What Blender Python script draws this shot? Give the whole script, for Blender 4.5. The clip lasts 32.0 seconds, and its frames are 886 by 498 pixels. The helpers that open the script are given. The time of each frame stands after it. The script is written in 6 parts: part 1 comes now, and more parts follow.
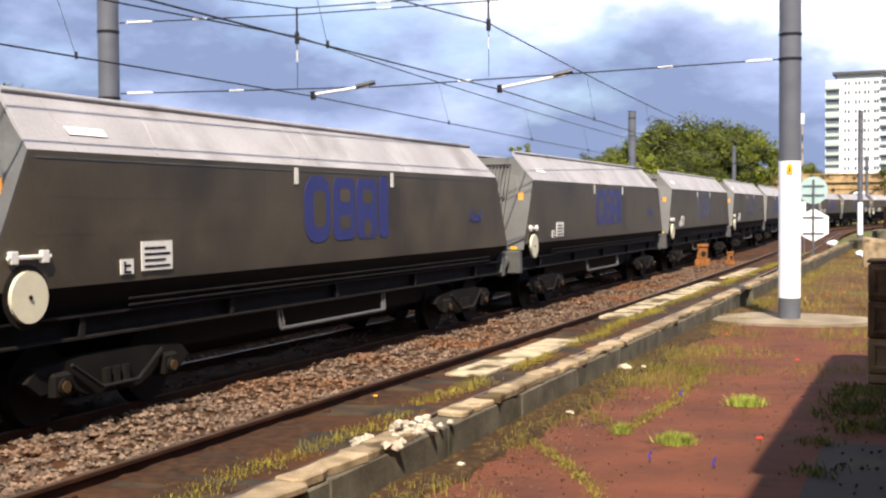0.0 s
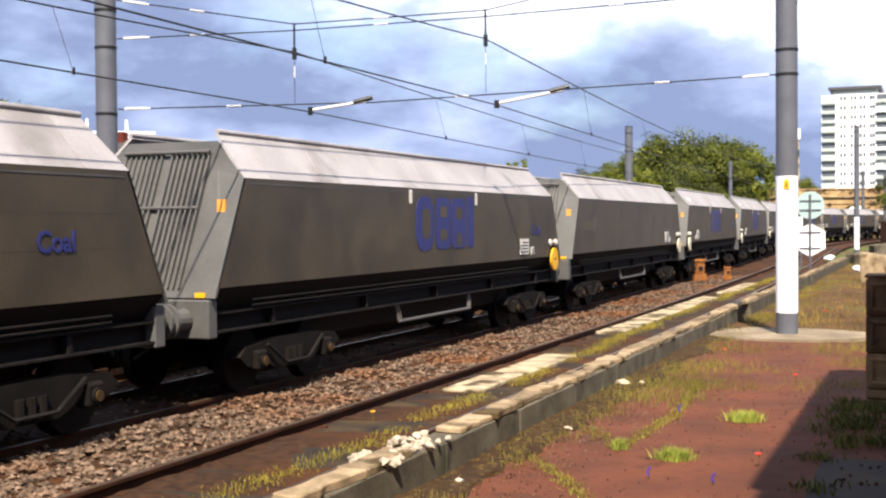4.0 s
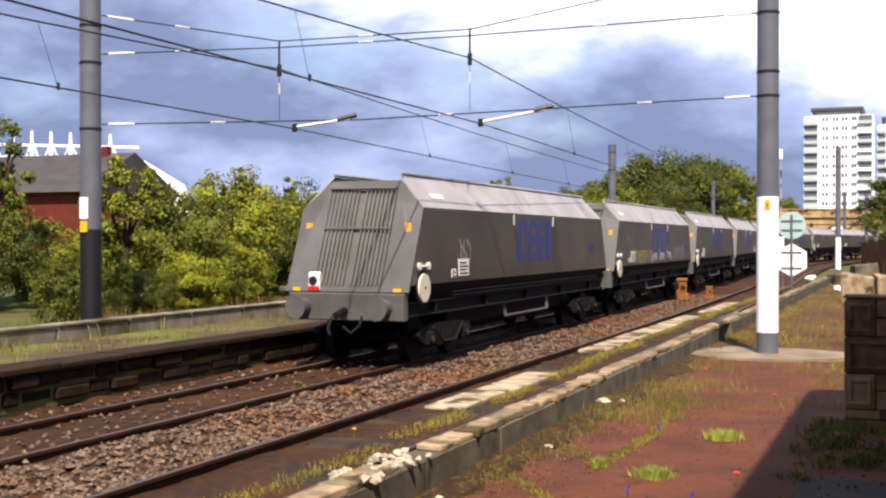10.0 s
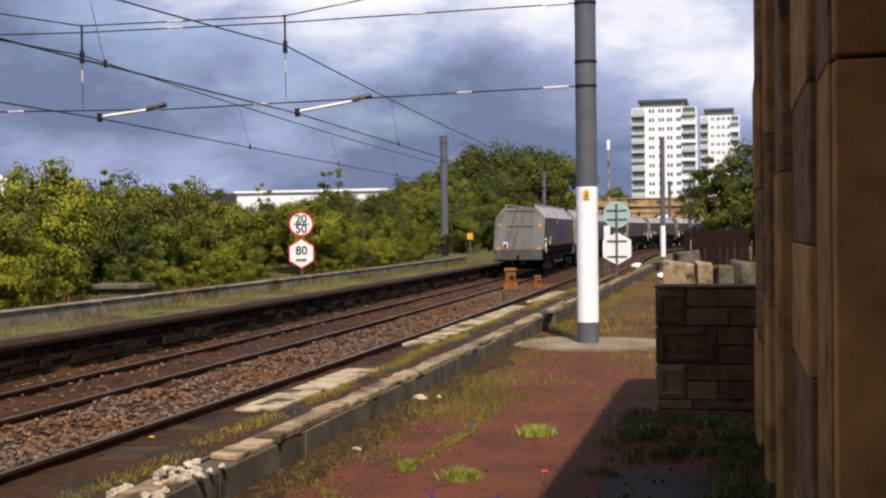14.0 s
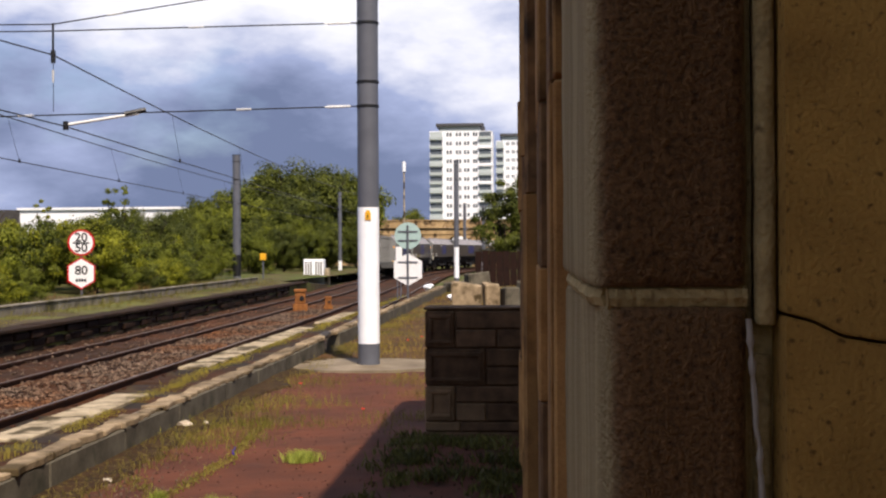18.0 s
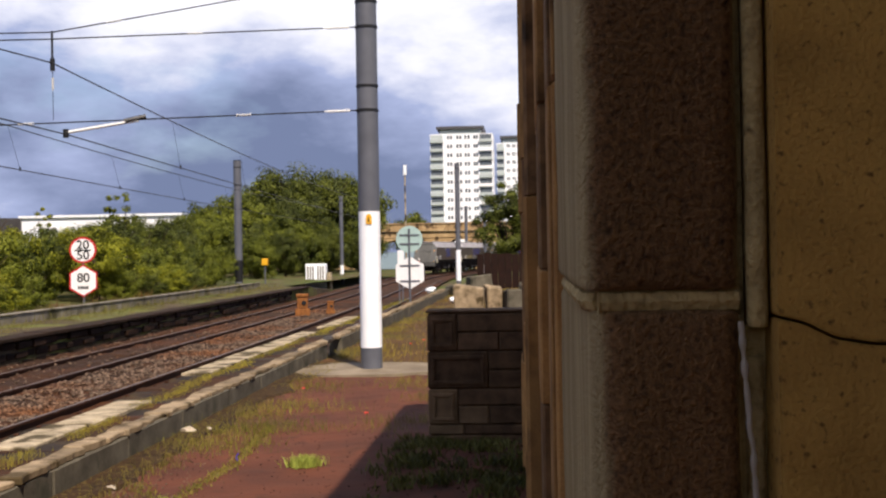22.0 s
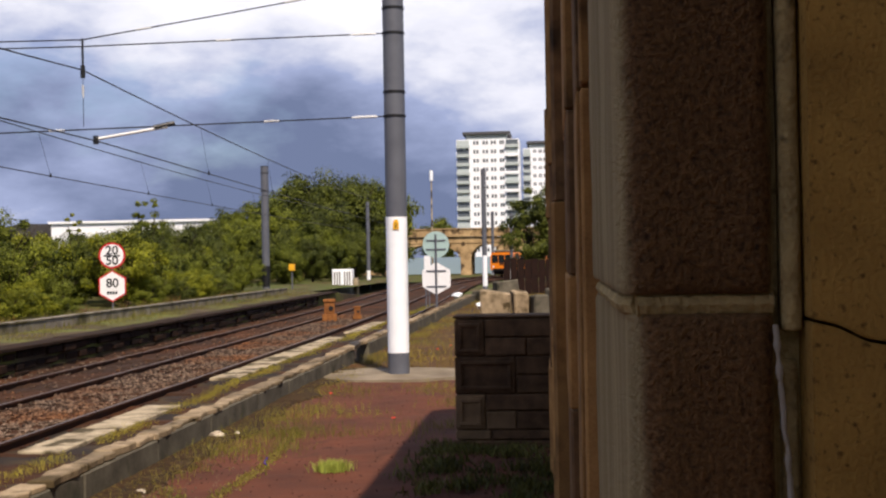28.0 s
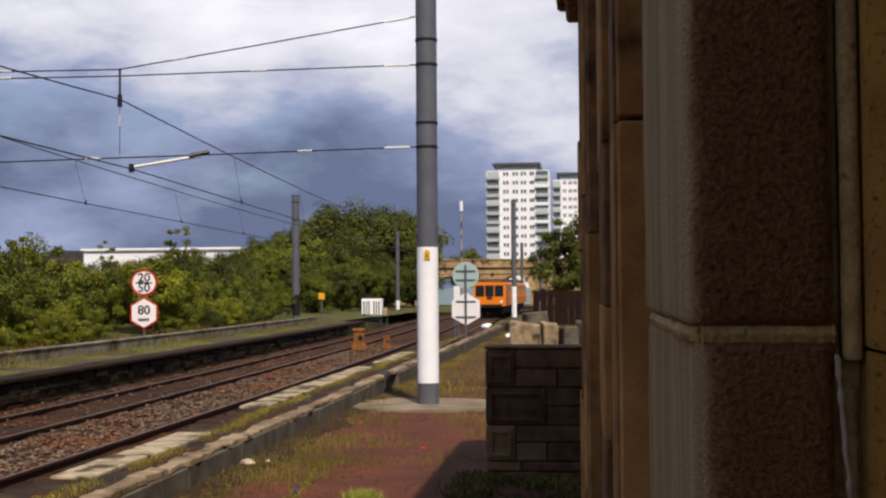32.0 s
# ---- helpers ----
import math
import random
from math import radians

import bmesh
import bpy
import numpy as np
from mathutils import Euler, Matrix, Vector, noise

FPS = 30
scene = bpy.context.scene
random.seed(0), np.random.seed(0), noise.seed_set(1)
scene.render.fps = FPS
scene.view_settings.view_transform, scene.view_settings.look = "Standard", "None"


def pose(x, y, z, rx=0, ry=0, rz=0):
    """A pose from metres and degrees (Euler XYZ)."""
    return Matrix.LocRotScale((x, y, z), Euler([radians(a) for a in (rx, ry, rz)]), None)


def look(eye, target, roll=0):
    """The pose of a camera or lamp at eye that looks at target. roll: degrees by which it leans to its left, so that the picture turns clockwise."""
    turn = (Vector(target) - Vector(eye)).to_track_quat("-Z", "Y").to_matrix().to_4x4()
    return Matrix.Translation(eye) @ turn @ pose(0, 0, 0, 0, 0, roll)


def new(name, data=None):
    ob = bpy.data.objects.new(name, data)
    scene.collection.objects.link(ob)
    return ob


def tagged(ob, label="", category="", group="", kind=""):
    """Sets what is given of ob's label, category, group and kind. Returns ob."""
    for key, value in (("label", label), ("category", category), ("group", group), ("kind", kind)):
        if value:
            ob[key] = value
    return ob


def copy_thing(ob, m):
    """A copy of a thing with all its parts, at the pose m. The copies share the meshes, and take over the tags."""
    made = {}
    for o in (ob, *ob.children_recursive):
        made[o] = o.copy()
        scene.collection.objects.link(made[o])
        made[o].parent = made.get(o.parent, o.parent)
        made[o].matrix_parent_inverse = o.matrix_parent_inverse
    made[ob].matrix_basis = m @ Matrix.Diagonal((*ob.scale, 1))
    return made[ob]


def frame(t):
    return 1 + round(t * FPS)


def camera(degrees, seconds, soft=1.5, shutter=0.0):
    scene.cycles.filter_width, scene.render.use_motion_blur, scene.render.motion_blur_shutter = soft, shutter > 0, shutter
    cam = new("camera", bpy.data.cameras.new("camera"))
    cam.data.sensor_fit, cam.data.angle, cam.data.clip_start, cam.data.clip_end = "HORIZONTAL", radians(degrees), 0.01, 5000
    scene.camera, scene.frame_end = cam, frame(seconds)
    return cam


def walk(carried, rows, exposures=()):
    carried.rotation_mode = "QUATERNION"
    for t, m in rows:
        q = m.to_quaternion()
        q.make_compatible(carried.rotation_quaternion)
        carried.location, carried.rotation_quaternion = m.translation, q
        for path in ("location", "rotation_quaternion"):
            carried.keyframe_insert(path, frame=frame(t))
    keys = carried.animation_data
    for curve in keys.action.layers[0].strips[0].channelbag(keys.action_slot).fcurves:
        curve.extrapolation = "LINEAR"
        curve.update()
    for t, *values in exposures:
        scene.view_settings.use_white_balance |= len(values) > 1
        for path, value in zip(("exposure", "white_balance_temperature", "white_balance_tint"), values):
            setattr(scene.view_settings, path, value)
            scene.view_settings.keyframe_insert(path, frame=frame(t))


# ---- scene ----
cam = camera(41.0, 32.0, 2.3)
PATH = [
    (0, (-0.521, -0.284, 2.181), (-1.289, 1.561, 2.112), -0.4),
    (0.5, (-0.547, -0.258, 2.199), (-1.311, 1.589, 2.136), -0.2),
    (1, (-0.53, -0.272, 2.181), (-1.296, 1.574, 2.12), -0.2),
    (1.5, (-0.535, -0.256, 2.182), (-1.294, 1.593, 2.118), -0.2),
    (2, (-0.542, -0.265, 2.175), (-1.302, 1.584, 2.11), -0.3),
    (2.5, (-0.545, -0.259, 2.181), (-1.312, 1.588, 2.121), -0.5),
    (3, (-0.529, -0.288, 2.18), (-1.299, 1.558, 2.138), -0.4),
    (3.5, (-0.533, -0.282, 2.182), (-1.302, 1.564, 2.14), -0.5),
    (5.5, (-0.53, -0.274, 2.184), (-1.272, 1.583, 2.135), 0.1),
    (6, (-0.513, -0.288, 2.19), (-1.255, 1.569, 2.145), 0.1),
    (6.5, (-0.524, -0.277, 2.186), (-1.264, 1.581, 2.146), 0.1),
    (7, (-0.522, -0.276, 2.183), (-1.27, 1.578, 2.147), -0.8),
    (7.5, (-0.497, -0.337, 2.2), (-1.297, 1.496, 2.181), -0.7),
    (8, (-0.493, -0.324, 2.197), (-1.265, 1.521, 2.169), -0.5),
    (8.5, (-0.516, -0.29, 2.198), (-1.295, 1.552, 2.176), -0.6),
    (9, (-0.5, -0.323, 2.198), (-1.28, 1.518, 2.173), -0.5),
    (9.5, (-0.529, -0.296, 2.185), (-1.308, 1.546, 2.157), -0.3),
    (10, (-0.497, -0.328, 2.195), (-1.235, 1.531, 2.18), -0.0),
    (10.5, (-0.527, -0.281, 2.203), (-1.217, 1.596, 2.187), 0.0),
    (11, (-0.533, -0.278, 2.19), (-1.189, 1.612, 2.178), 0.1),
    (11.5, (-0.503, -0.277, 2.183), (-1.12, 1.626, 2.166), -0.1),
    (12, (-0.449, -0.229, 2.198), (-1.018, 1.688, 2.172), -0.5),
    (12.5, (-0.382, -0.141, 2.191), (-0.93, 1.782, 2.169), 0.3),
    (13, (-0.369, -0.009, 2.207), (-0.84, 1.935, 2.158), 0.5),
    (13.5, (-0.367, 0.112, 2.189), (-0.897, 2.04, 2.222), 0.4),
    (14, (-0.335, 0.285, 2.218), (-0.814, 2.227, 2.187), -0.7),
    (14.5, (-0.3, 0.386, 2.212), (-0.697, 2.346, 2.195), -0.1),
    (15, (-0.212, 0.468, 2.218), (-0.552, 2.439, 2.205), 0.6),
    (15.5, (-0.15, 0.527, 2.213), (-0.433, 2.507, 2.212), -0.0),
    (17.5, (-0.033, 0.624, 2.216), (-0.194, 2.618, 2.216), -0.3),
    (18, (-0.024, 0.59, 2.213), (-0.17, 2.585, 2.214), -0.3),
    (18.5, (-0.027, 0.596, 2.215), (-0.181, 2.59, 2.214), -0.6),
    (19, (-0.02, 0.6, 2.214), (-0.173, 2.594, 2.212), -0.7),
    (19.5, (-0.019, 0.598, 2.212), (-0.161, 2.593, 2.218), -1.0),
    (20, (-0.023, 0.602, 2.212), (-0.166, 2.597, 2.22), -1.1),
    (20.5, (-0.027, 0.604, 2.216), (-0.169, 2.599, 2.227), -1.0),
    (21, (-0.025, 0.592, 2.21), (-0.168, 2.587, 2.219), -1.0),
    (21.5, (-0.026, 0.61, 2.216), (-0.177, 2.604, 2.227), -1.0),
    (22, (-0.016, 0.594, 2.215), (-0.165, 2.589, 2.221), -1.0),
    (22.5, (-0.027, 0.593, 2.207), (-0.179, 2.588, 2.21), -1.0),
    (23, (-0.025, 0.606, 2.21), (-0.18, 2.6, 2.218), -0.5),
    (23.5, (-0.032, 0.6, 2.212), (-0.188, 2.594, 2.229), -0.5),
    (24, (-0.021, 0.584, 2.209), (-0.175, 2.578, 2.229), -0.5),
    (24.5, (-0.029, 0.609, 2.214), (-0.18, 2.604, 2.237), -0.6),
    (26.5, (-0.034, 0.593, 2.210), (-0.202, 2.586, 2.228), -0.5),
    (27, (-0.030, 0.580, 2.211), (-0.206, 2.572, 2.219), -0.7),
    (27.5, (-0.031, 0.583, 2.209), (-0.228, 2.573, 2.214), -0.9),
    (28, (-0.026, 0.562, 2.215), (-0.219, 2.553, 2.231), -1.0),
    (28.5, (-0.031, 0.581, 2.211), (-0.198, 2.573, 2.245), -1.7),
    (29, (-0.045, 0.56, 2.211), (-0.237, 2.55, 2.27), -1.4),
    (29.5, (-0.037, 0.529, 2.207), (-0.257, 2.517, 2.26), -1.3),
    (30, (-0.053, 0.548, 2.218), (-0.279, 2.534, 2.28), -1.0),
    (30.5, (-0.067, 0.586, 2.22), (-0.301, 2.571, 2.286), -0.9),
    (31, (-0.057, 0.526, 2.211), (-0.291, 2.511, 2.281), -0.8),
    (31.5, (-0.045, 0.504, 2.215), (-0.284, 2.489, 2.287), -0.6),
    (32, (-0.056, 0.516, 2.214), (-0.297, 2.5, 2.282), -0.4),
]
LIGHT = [(0, 1.20, 12), (3, 1.26, 12), (6, 1.30, 13), (7, 1.10, 14), (8, 0.88, 16), (9, 1.10, 16), (10, 1.00, 16), (11, 0.76, 16), (12, 0.52, 16), (13, 0.40, 16), (15.5, 0.36, 16), (19, 0.46, 16), (24, 0.48, 16), (28, 0.34, 16), (32, 0.06, 16)]
walk(cam, [(t, look(eye, target, roll)) for t, eye, target, roll in PATH], [(t, stops, 6280, tint) for t, stops, tint in LIGHT])

# ---- world, sun, exposure ----
SUN_DIR = Vector((0.30, -0.75, 1.05)).normalized()
elev = math.asin(SUN_DIR.z)
azim = math.atan2(SUN_DIR.x, SUN_DIR.y)


def make_world():
    w = bpy.data.worlds.new("sky")
    scene.world = w
    w.use_nodes = True
    nt = w.node_tree
    nt.nodes.clear()
    N, L = nt.nodes.new, nt.links.new
    out, bg = N("ShaderNodeOutputWorld"), N("ShaderNodeBackground")
    sky = N("ShaderNodeTexSky")
    sky.sky_type, sky.sun_disc = "NISHITA", False
    sky.sun_elevation, sky.sun_rotation = elev, azim
    sky.air_density, sky.dust_density, sky.ozone_density = 1.0, 0.6, 1.5
    # clouds: broad banks of cumulus, some bright, some slate blue
    tc, mp = N("ShaderNodeTexCoord"), N("ShaderNodeMapping")
    mp.inputs["Scale"].default_value = (1.0, 1.0, 2.2)
    mp.inputs["Location"].default_value = (0.35, 0.2, 0.1)
    mp.inputs["Rotation"].default_value = (0, 0, radians(15))
    L(tc.outputs["Generated"], mp.inputs["Vector"])
    n1, n2 = N("ShaderNodeTexNoise"), N("ShaderNodeTexNoise")
    for n, sc, de, ro in ((n1, 3.1, 10, 0.55), (n2, 3.3, 12, 0.57)):
        n.inputs["Scale"].default_value, n.inputs["Detail"].default_value, n.inputs["Roughness"].default_value = sc, de, ro
        L(mp.outputs[0], n.inputs["Vector"])
    n2.noise_dimensions = "4D"
    n2.inputs["W"].default_value = 3.7
    cover, tone = N("ShaderNodeValToRGB"), N("ShaderNodeValToRGB")
    cover.color_ramp.elements[0].position, cover.color_ramp.elements[1].position = 0.26, 0.46
    L(n1.outputs["Fac"], cover.inputs[0])
    e = tone.color_ramp.elements
    e[0].position, e[0].color = 0.38, (0.235, 0.295, 0.46, 1)
    e[1].position, e[1].color = 0.70, (1.55, 1.54, 1.56, 1)
    bright = tone.color_ramp.elements.new(0.59)
    bright.color = (1.15, 1.17, 1.23, 1)
    mid = tone.color_ramp.elements.new(0.50)
    mid.color = (0.52, 0.605, 0.86, 1)
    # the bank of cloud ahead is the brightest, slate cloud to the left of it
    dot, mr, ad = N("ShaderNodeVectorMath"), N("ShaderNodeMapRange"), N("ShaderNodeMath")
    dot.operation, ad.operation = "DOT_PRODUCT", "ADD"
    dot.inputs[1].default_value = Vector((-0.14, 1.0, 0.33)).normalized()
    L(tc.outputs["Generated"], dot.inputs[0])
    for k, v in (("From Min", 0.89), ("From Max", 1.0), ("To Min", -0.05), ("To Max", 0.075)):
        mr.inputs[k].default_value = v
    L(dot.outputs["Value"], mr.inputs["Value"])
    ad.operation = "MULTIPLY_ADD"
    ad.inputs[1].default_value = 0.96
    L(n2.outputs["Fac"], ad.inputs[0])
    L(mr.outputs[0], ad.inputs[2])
    sep, low, ad2 = N("ShaderNodeSeparateXYZ"), N("ShaderNodeMapRange"), N("ShaderNodeMath")
    L(tc.outputs["Generated"], sep.inputs[0])
    for k, v in (("From Min", 0.03), ("From Max", 0.26), ("To Min", -0.085), ("To Max", 0.045)):
        low.inputs[k].default_value = v
    L(sep.outputs["Z"], low.inputs["Value"])
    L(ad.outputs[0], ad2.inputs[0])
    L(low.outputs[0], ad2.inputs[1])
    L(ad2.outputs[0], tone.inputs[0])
    gain = N("ShaderNodeVectorMath")
    gain.operation = "SCALE"
    gain.inputs["Scale"].default_value = SKY_GAIN
    L(sky.outputs[0], gain.inputs[0])
    mix = N("ShaderNodeMix")
    mix.data_type = "RGBA"
    L(cover.outputs[0], mix.inputs[0])
    L(gain.outputs[0], mix.inputs[6])
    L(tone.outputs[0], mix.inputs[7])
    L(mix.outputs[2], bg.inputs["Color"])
    bg.inputs["Strength"].default_value = SKY_STRENGTH
    L(bg.outputs[0], out.inputs[0])


SKY_GAIN, SKY_STRENGTH = 0.14, 0.59
make_world()
sun = new("sun", bpy.data.lights.new("sun", "SUN"))
sun.data.energy, sun.data.angle, sun.data.color = 5.0, radians(0.8), (1.0, 0.87, 0.68)
sun.matrix_world = look(SUN_DIR * 200, (0, 0, 0))


# ---- materials ----
MATS = {}


def deep(c):
    """Colour samples are set down a little washed out: deepen them alike."""
    return tuple(v ** 1.2 for v in c)


def mat(name, base, dark=None, rough=0.8, metal=0.0, scale=6.0, fine=60.0, bump=0.15, spread=0.5, vary=0.0, coord="Object", spots=None, emit=0.0, island=0.0):
    """A surface with colour varied at two scales, fine relief and, with vary, a tone that differs from piece to piece."""
    if name in MATS:
        return MATS[name]
    m = bpy.data.materials.new(name)
    m.use_nodes = True
    nt = m.node_tree
    N, L = nt.nodes.new, nt.links.new
    b = nt.nodes["Principled BSDF"]
    dark = dark or tuple(c * 0.6 for c in base)
    base, dark = deep(base), deep(dark)
    tc = N("ShaderNodeTexCoord")
    src = N("ShaderNodeNewGeometry").outputs["Position"] if coord == "World" else tc.outputs[coord]
    n1, n2 = N("ShaderNodeTexNoise"), N("ShaderNodeTexNoise")
    n1.inputs["Scale"].default_value, n1.inputs["Detail"].default_value = scale, 5
    n2.inputs["Scale"].default_value, n2.inputs["Detail"].default_value = fine, 3
    L(src, n1.inputs["Vector"])
    L(src, n2.inputs["Vector"])
    r = N("ShaderNodeValToRGB")
    r.color_ramp.elements[0].position, r.color_ramp.elements[1].position = 0.5 - spread / 2, 0.5 + spread / 2
    r.color_ramp.elements[0].color, r.color_ramp.elements[1].color = (*dark, 1), (*base, 1)
    add = N("ShaderNodeMath")
    add.operation = "MULTIPLY_ADD"
    L(n2.outputs["Fac"], add.inputs[0])
    add.inputs[1].default_value = 0.35
    sub = N("ShaderNodeMath")
    sub.operation = "SUBTRACT"
    L(n1.outputs["Fac"], sub.inputs[0])
    sub.inputs[1].default_value = 0.175
    L(sub.outputs[0], add.inputs[2])
    L(add.outputs[0], r.inputs[0])
    col = r.outputs[0]
    if spots:
        sc, lo, hi, c = spots
        n3 = N("ShaderNodeTexNoise")
        n3.inputs["Scale"].default_value, n3.inputs["Detail"].default_value = sc, 6
        L(src, n3.inputs["Vector"])
        r3 = N("ShaderNodeValToRGB")
        r3.color_ramp.elements[0].position, r3.color_ramp.elements[1].position = lo, hi
        L(n3.outputs["Fac"], r3.inputs[0])
        mx = N("ShaderNodeMix")
        mx.data_type = "RGBA"
        L(r3.outputs[0], mx.inputs[0])
        L(col, mx.inputs[6])
        mx.inputs[7].default_value = (*deep(c), 1)
        col = mx.outputs[2]
    if island:
        ge, hs, mi = N("ShaderNodeNewGeometry"), N("ShaderNodeHueSaturation"), N("ShaderNodeMapRange")
        mi.inputs["To Min"].default_value, mi.inputs["To Max"].default_value = 1 - island, 1 + island
        L(ge.outputs["Random Per Island"], mi.inputs["Value"])
        L(mi.outputs[0], hs.inputs["Value"])
        L(col, hs.inputs["Color"])
        col = hs.outputs[0]
    if vary:
        oi, hsv, mr = N("ShaderNodeObjectInfo"), N("ShaderNodeHueSaturation"), N("ShaderNodeMapRange")
        mr.inputs["To Min"].default_value, mr.inputs["To Max"].default_value = 1 - vary, 1 + vary
        L(oi.outputs["Random"], mr.inputs["Value"])
        L(mr.outputs[0], hsv.inputs["Value"])
        L(col, hsv.inputs["Color"])
        col = hsv.outputs[0]
    L(col, b.inputs["Base Color"])
    if bump:
        bp = N("ShaderNodeBump")
        bp.inputs["Strength"].default_value, bp.inputs["Distance"].default_value = bump, 0.01
        L(add.outputs[0], bp.inputs["Height"])
        L(bp.outputs[0], b.inputs["Normal"])
    rr = N("ShaderNodeMapRange")
    rr.inputs["To Min"].default_value, rr.inputs["To Max"].default_value = max(0.05, rough - 0.12), min(1, rough + 0.12)
    L(n1.outputs["Fac"], rr.inputs["Value"])
    L(rr.outputs[0], b.inputs["Roughness"])
    b.inputs["Metallic"].default_value = metal
    b.inputs["Specular IOR Level"].default_value = 0.5 if rough < 0.7 else 0.14      # dusty, porous surfaces have little sheen
    if emit:
        b.inputs["Emission Color"].default_value = (*base, 1)
        b.inputs["Emission Strength"].default_value = emit
    MATS[name] = m
    return m


def leafy(name, a, b_, vary=0.35):
    """Leaves: tone by leaf island, a little light passing through."""
    if name in MATS:
        return MATS[name]
    m = bpy.data.materials.new(name)
    m.use_nodes = True
    nt = m.node_tree
    N, L = nt.nodes.new, nt.links.new
    p, out = nt.nodes["Principled BSDF"], nt.nodes["Material Output"]
    g = N("ShaderNodeNewGeometry")
    n = N("ShaderNodeTexNoise")
    n.inputs["Scale"].default_value, n.inputs["Detail"].default_value = 0.45, 2
    L(g.outputs["Position"], n.inputs["Vector"])
    ad = N("ShaderNodeMath")
    ad.operation = "MULTIPLY_ADD"
    L(g.outputs["Random Per Island"], ad.inputs[0])
    ad.inputs[1].default_value = 0.45
    L(n.outputs["Fac"], ad.inputs[2])
    r = N("ShaderNodeValToRGB")
    r.color_ramp.elements[0].position, r.color_ramp.elements[1].position = 0.45, 0.98
    r.color_ramp.elements[0].color, r.color_ramp.elements[1].color = (*a, 1), (*b_, 1)
    L(ad.outputs[0], r.inputs[0])
    L(r.outputs[0], p.inputs["Base Color"])
    p.inputs["Roughness"].default_value = 0.6
    p.inputs["Specular IOR Level"].default_value = 0.2
    tr, mx = N("ShaderNodeBsdfTranslucent"), N("ShaderNodeMixShader")
    L(r.outputs[0], tr.inputs["Color"])
    mx.inputs[0].default_value = 0.14
    L(p.outputs[0], mx.inputs[1])
    L(tr.outputs[0], mx.inputs[2])
    L(mx.outputs[0], out.inputs["Surface"])
    MATS[name] = m
    return m


def plain(name, base, rough=0.5, metal=0.0, emit=0.0):
    return mat(name, base, tuple(c * 0.85 for c in base), rough, metal, scale=9, fine=120, bump=0.04, spread=0.7, emit=emit)


# ---- mesh helpers ----
def part(name, bm, material, parent=None, label="", smooth=False):
    me = bpy.data.meshes.new(name)
    bm.to_mesh(me)
    bm.free()
    for m in material if isinstance(material, (list, tuple)) else (material,):
        me.materials.append(m)
    if smooth:
        for p in me.polygons:
            p.use_smooth = True
    ob = new(name, me)
    if parent is not None:
        ob.parent = parent
    if label:
        tagged(ob, label)
    return ob


def empty(name, m, label, category, group="", kind=""):
    ob = new(name)
    ob.matrix_basis = m
    ob.empty_display_size = 0.2
    return tagged(ob, label, category, group, kind)


def box(bm, x0, x1, y0, y1, z0, z1, bevel=0.0, m=None, mi=0):
    vs = [bm.verts.new(v) for v in ((x0, y0, z0), (x1, y0, z0), (x1, y1, z0), (x0, y1, z0), (x0, y0, z1), (x1, y0, z1), (x1, y1, z1), (x0, y1, z1))]
    fs = [bm.faces.new([vs[i] for i in q]) for q in ((3, 2, 1, 0), (4, 5, 6, 7), (0, 1, 5, 4), (1, 2, 6, 5), (2, 3, 7, 6), (3, 0, 4, 7))]
    for f_ in fs:
        f_.material_index = mi
    if bevel:
        r = bmesh.ops.bevel(bm, geom=list({e for f_ in fs for e in f_.edges}), offset=bevel, segments=1, affect="EDGES")
        vs = list({v for f_ in r["faces"] for v in f_.verts} | {v for v in vs if v.is_valid})
    if m is not None:
        bmesh.ops.transform(bm, matrix=m, verts=vs)
    return vs


def cyl(bm, p, q, r1, r2=None, n=12, caps=True):
    p, q = Vector(p), Vector(q)
    r2 = r1 if r2 is None else r2
    m = Matrix.Translation((p + q) / 2) @ (q - p).to_track_quat("Z", "Y").to_matrix().to_4x4()
    return bmesh.ops.create_cone(bm, cap_ends=caps, segments=n, radius1=r1, radius2=r2, depth=(q - p).length, matrix=m)["verts"]


def prism(bm, pts, axis, a, b):
    """A closed outline of pts in the plane across axis, drawn out from a to b."""
    def at(u, v, w):
        return {"x": (w, u, v), "y": (u, w, v), "z": (u, v, w)}[axis]
    lo = [bm.verts.new(at(u, v, a)) for u, v in pts]
    hi = [bm.verts.new(at(u, v, b)) for u, v in pts]
    n = len(pts)
    fs = [bm.faces.new([lo[i], lo[(i + 1) % n], hi[(i + 1) % n], hi[i]]) for i in range(n)]
    fs += [bm.faces.new(lo[::-1]), bm.faces.new(hi)]
    bmesh.ops.recalc_face_normals(bm, faces=fs)
    return lo + hi


def tube(bm, pts, r, n=5):
    """A thin tube along a line of points."""
    rings = []
    for i, p in enumerate(pts):
        d = (Vector(pts[min(i + 1, len(pts) - 1)]) - Vector(pts[max(i - 1, 0)])).normalized()
        a = d.cross(Vector((0, 0, 1)))
        a = a.normalized() if a.length > 1e-4 else Vector((1, 0, 0))
        b = d.cross(a).normalized()
        rings.append([bm.verts.new(Vector(p) + r * (math.cos(t) * a + math.sin(t) * b)) for t in (2 * math.pi * k / n for k in range(n))])
    for u, v in zip(rings, rings[1:]):
        for k in range(n):
            bm.faces.new((u[k], u[(k + 1) % n], v[(k + 1) % n], v[k]))
    bm.faces.new(rings[0][::-1])
    bm.faces.new(rings[-1])


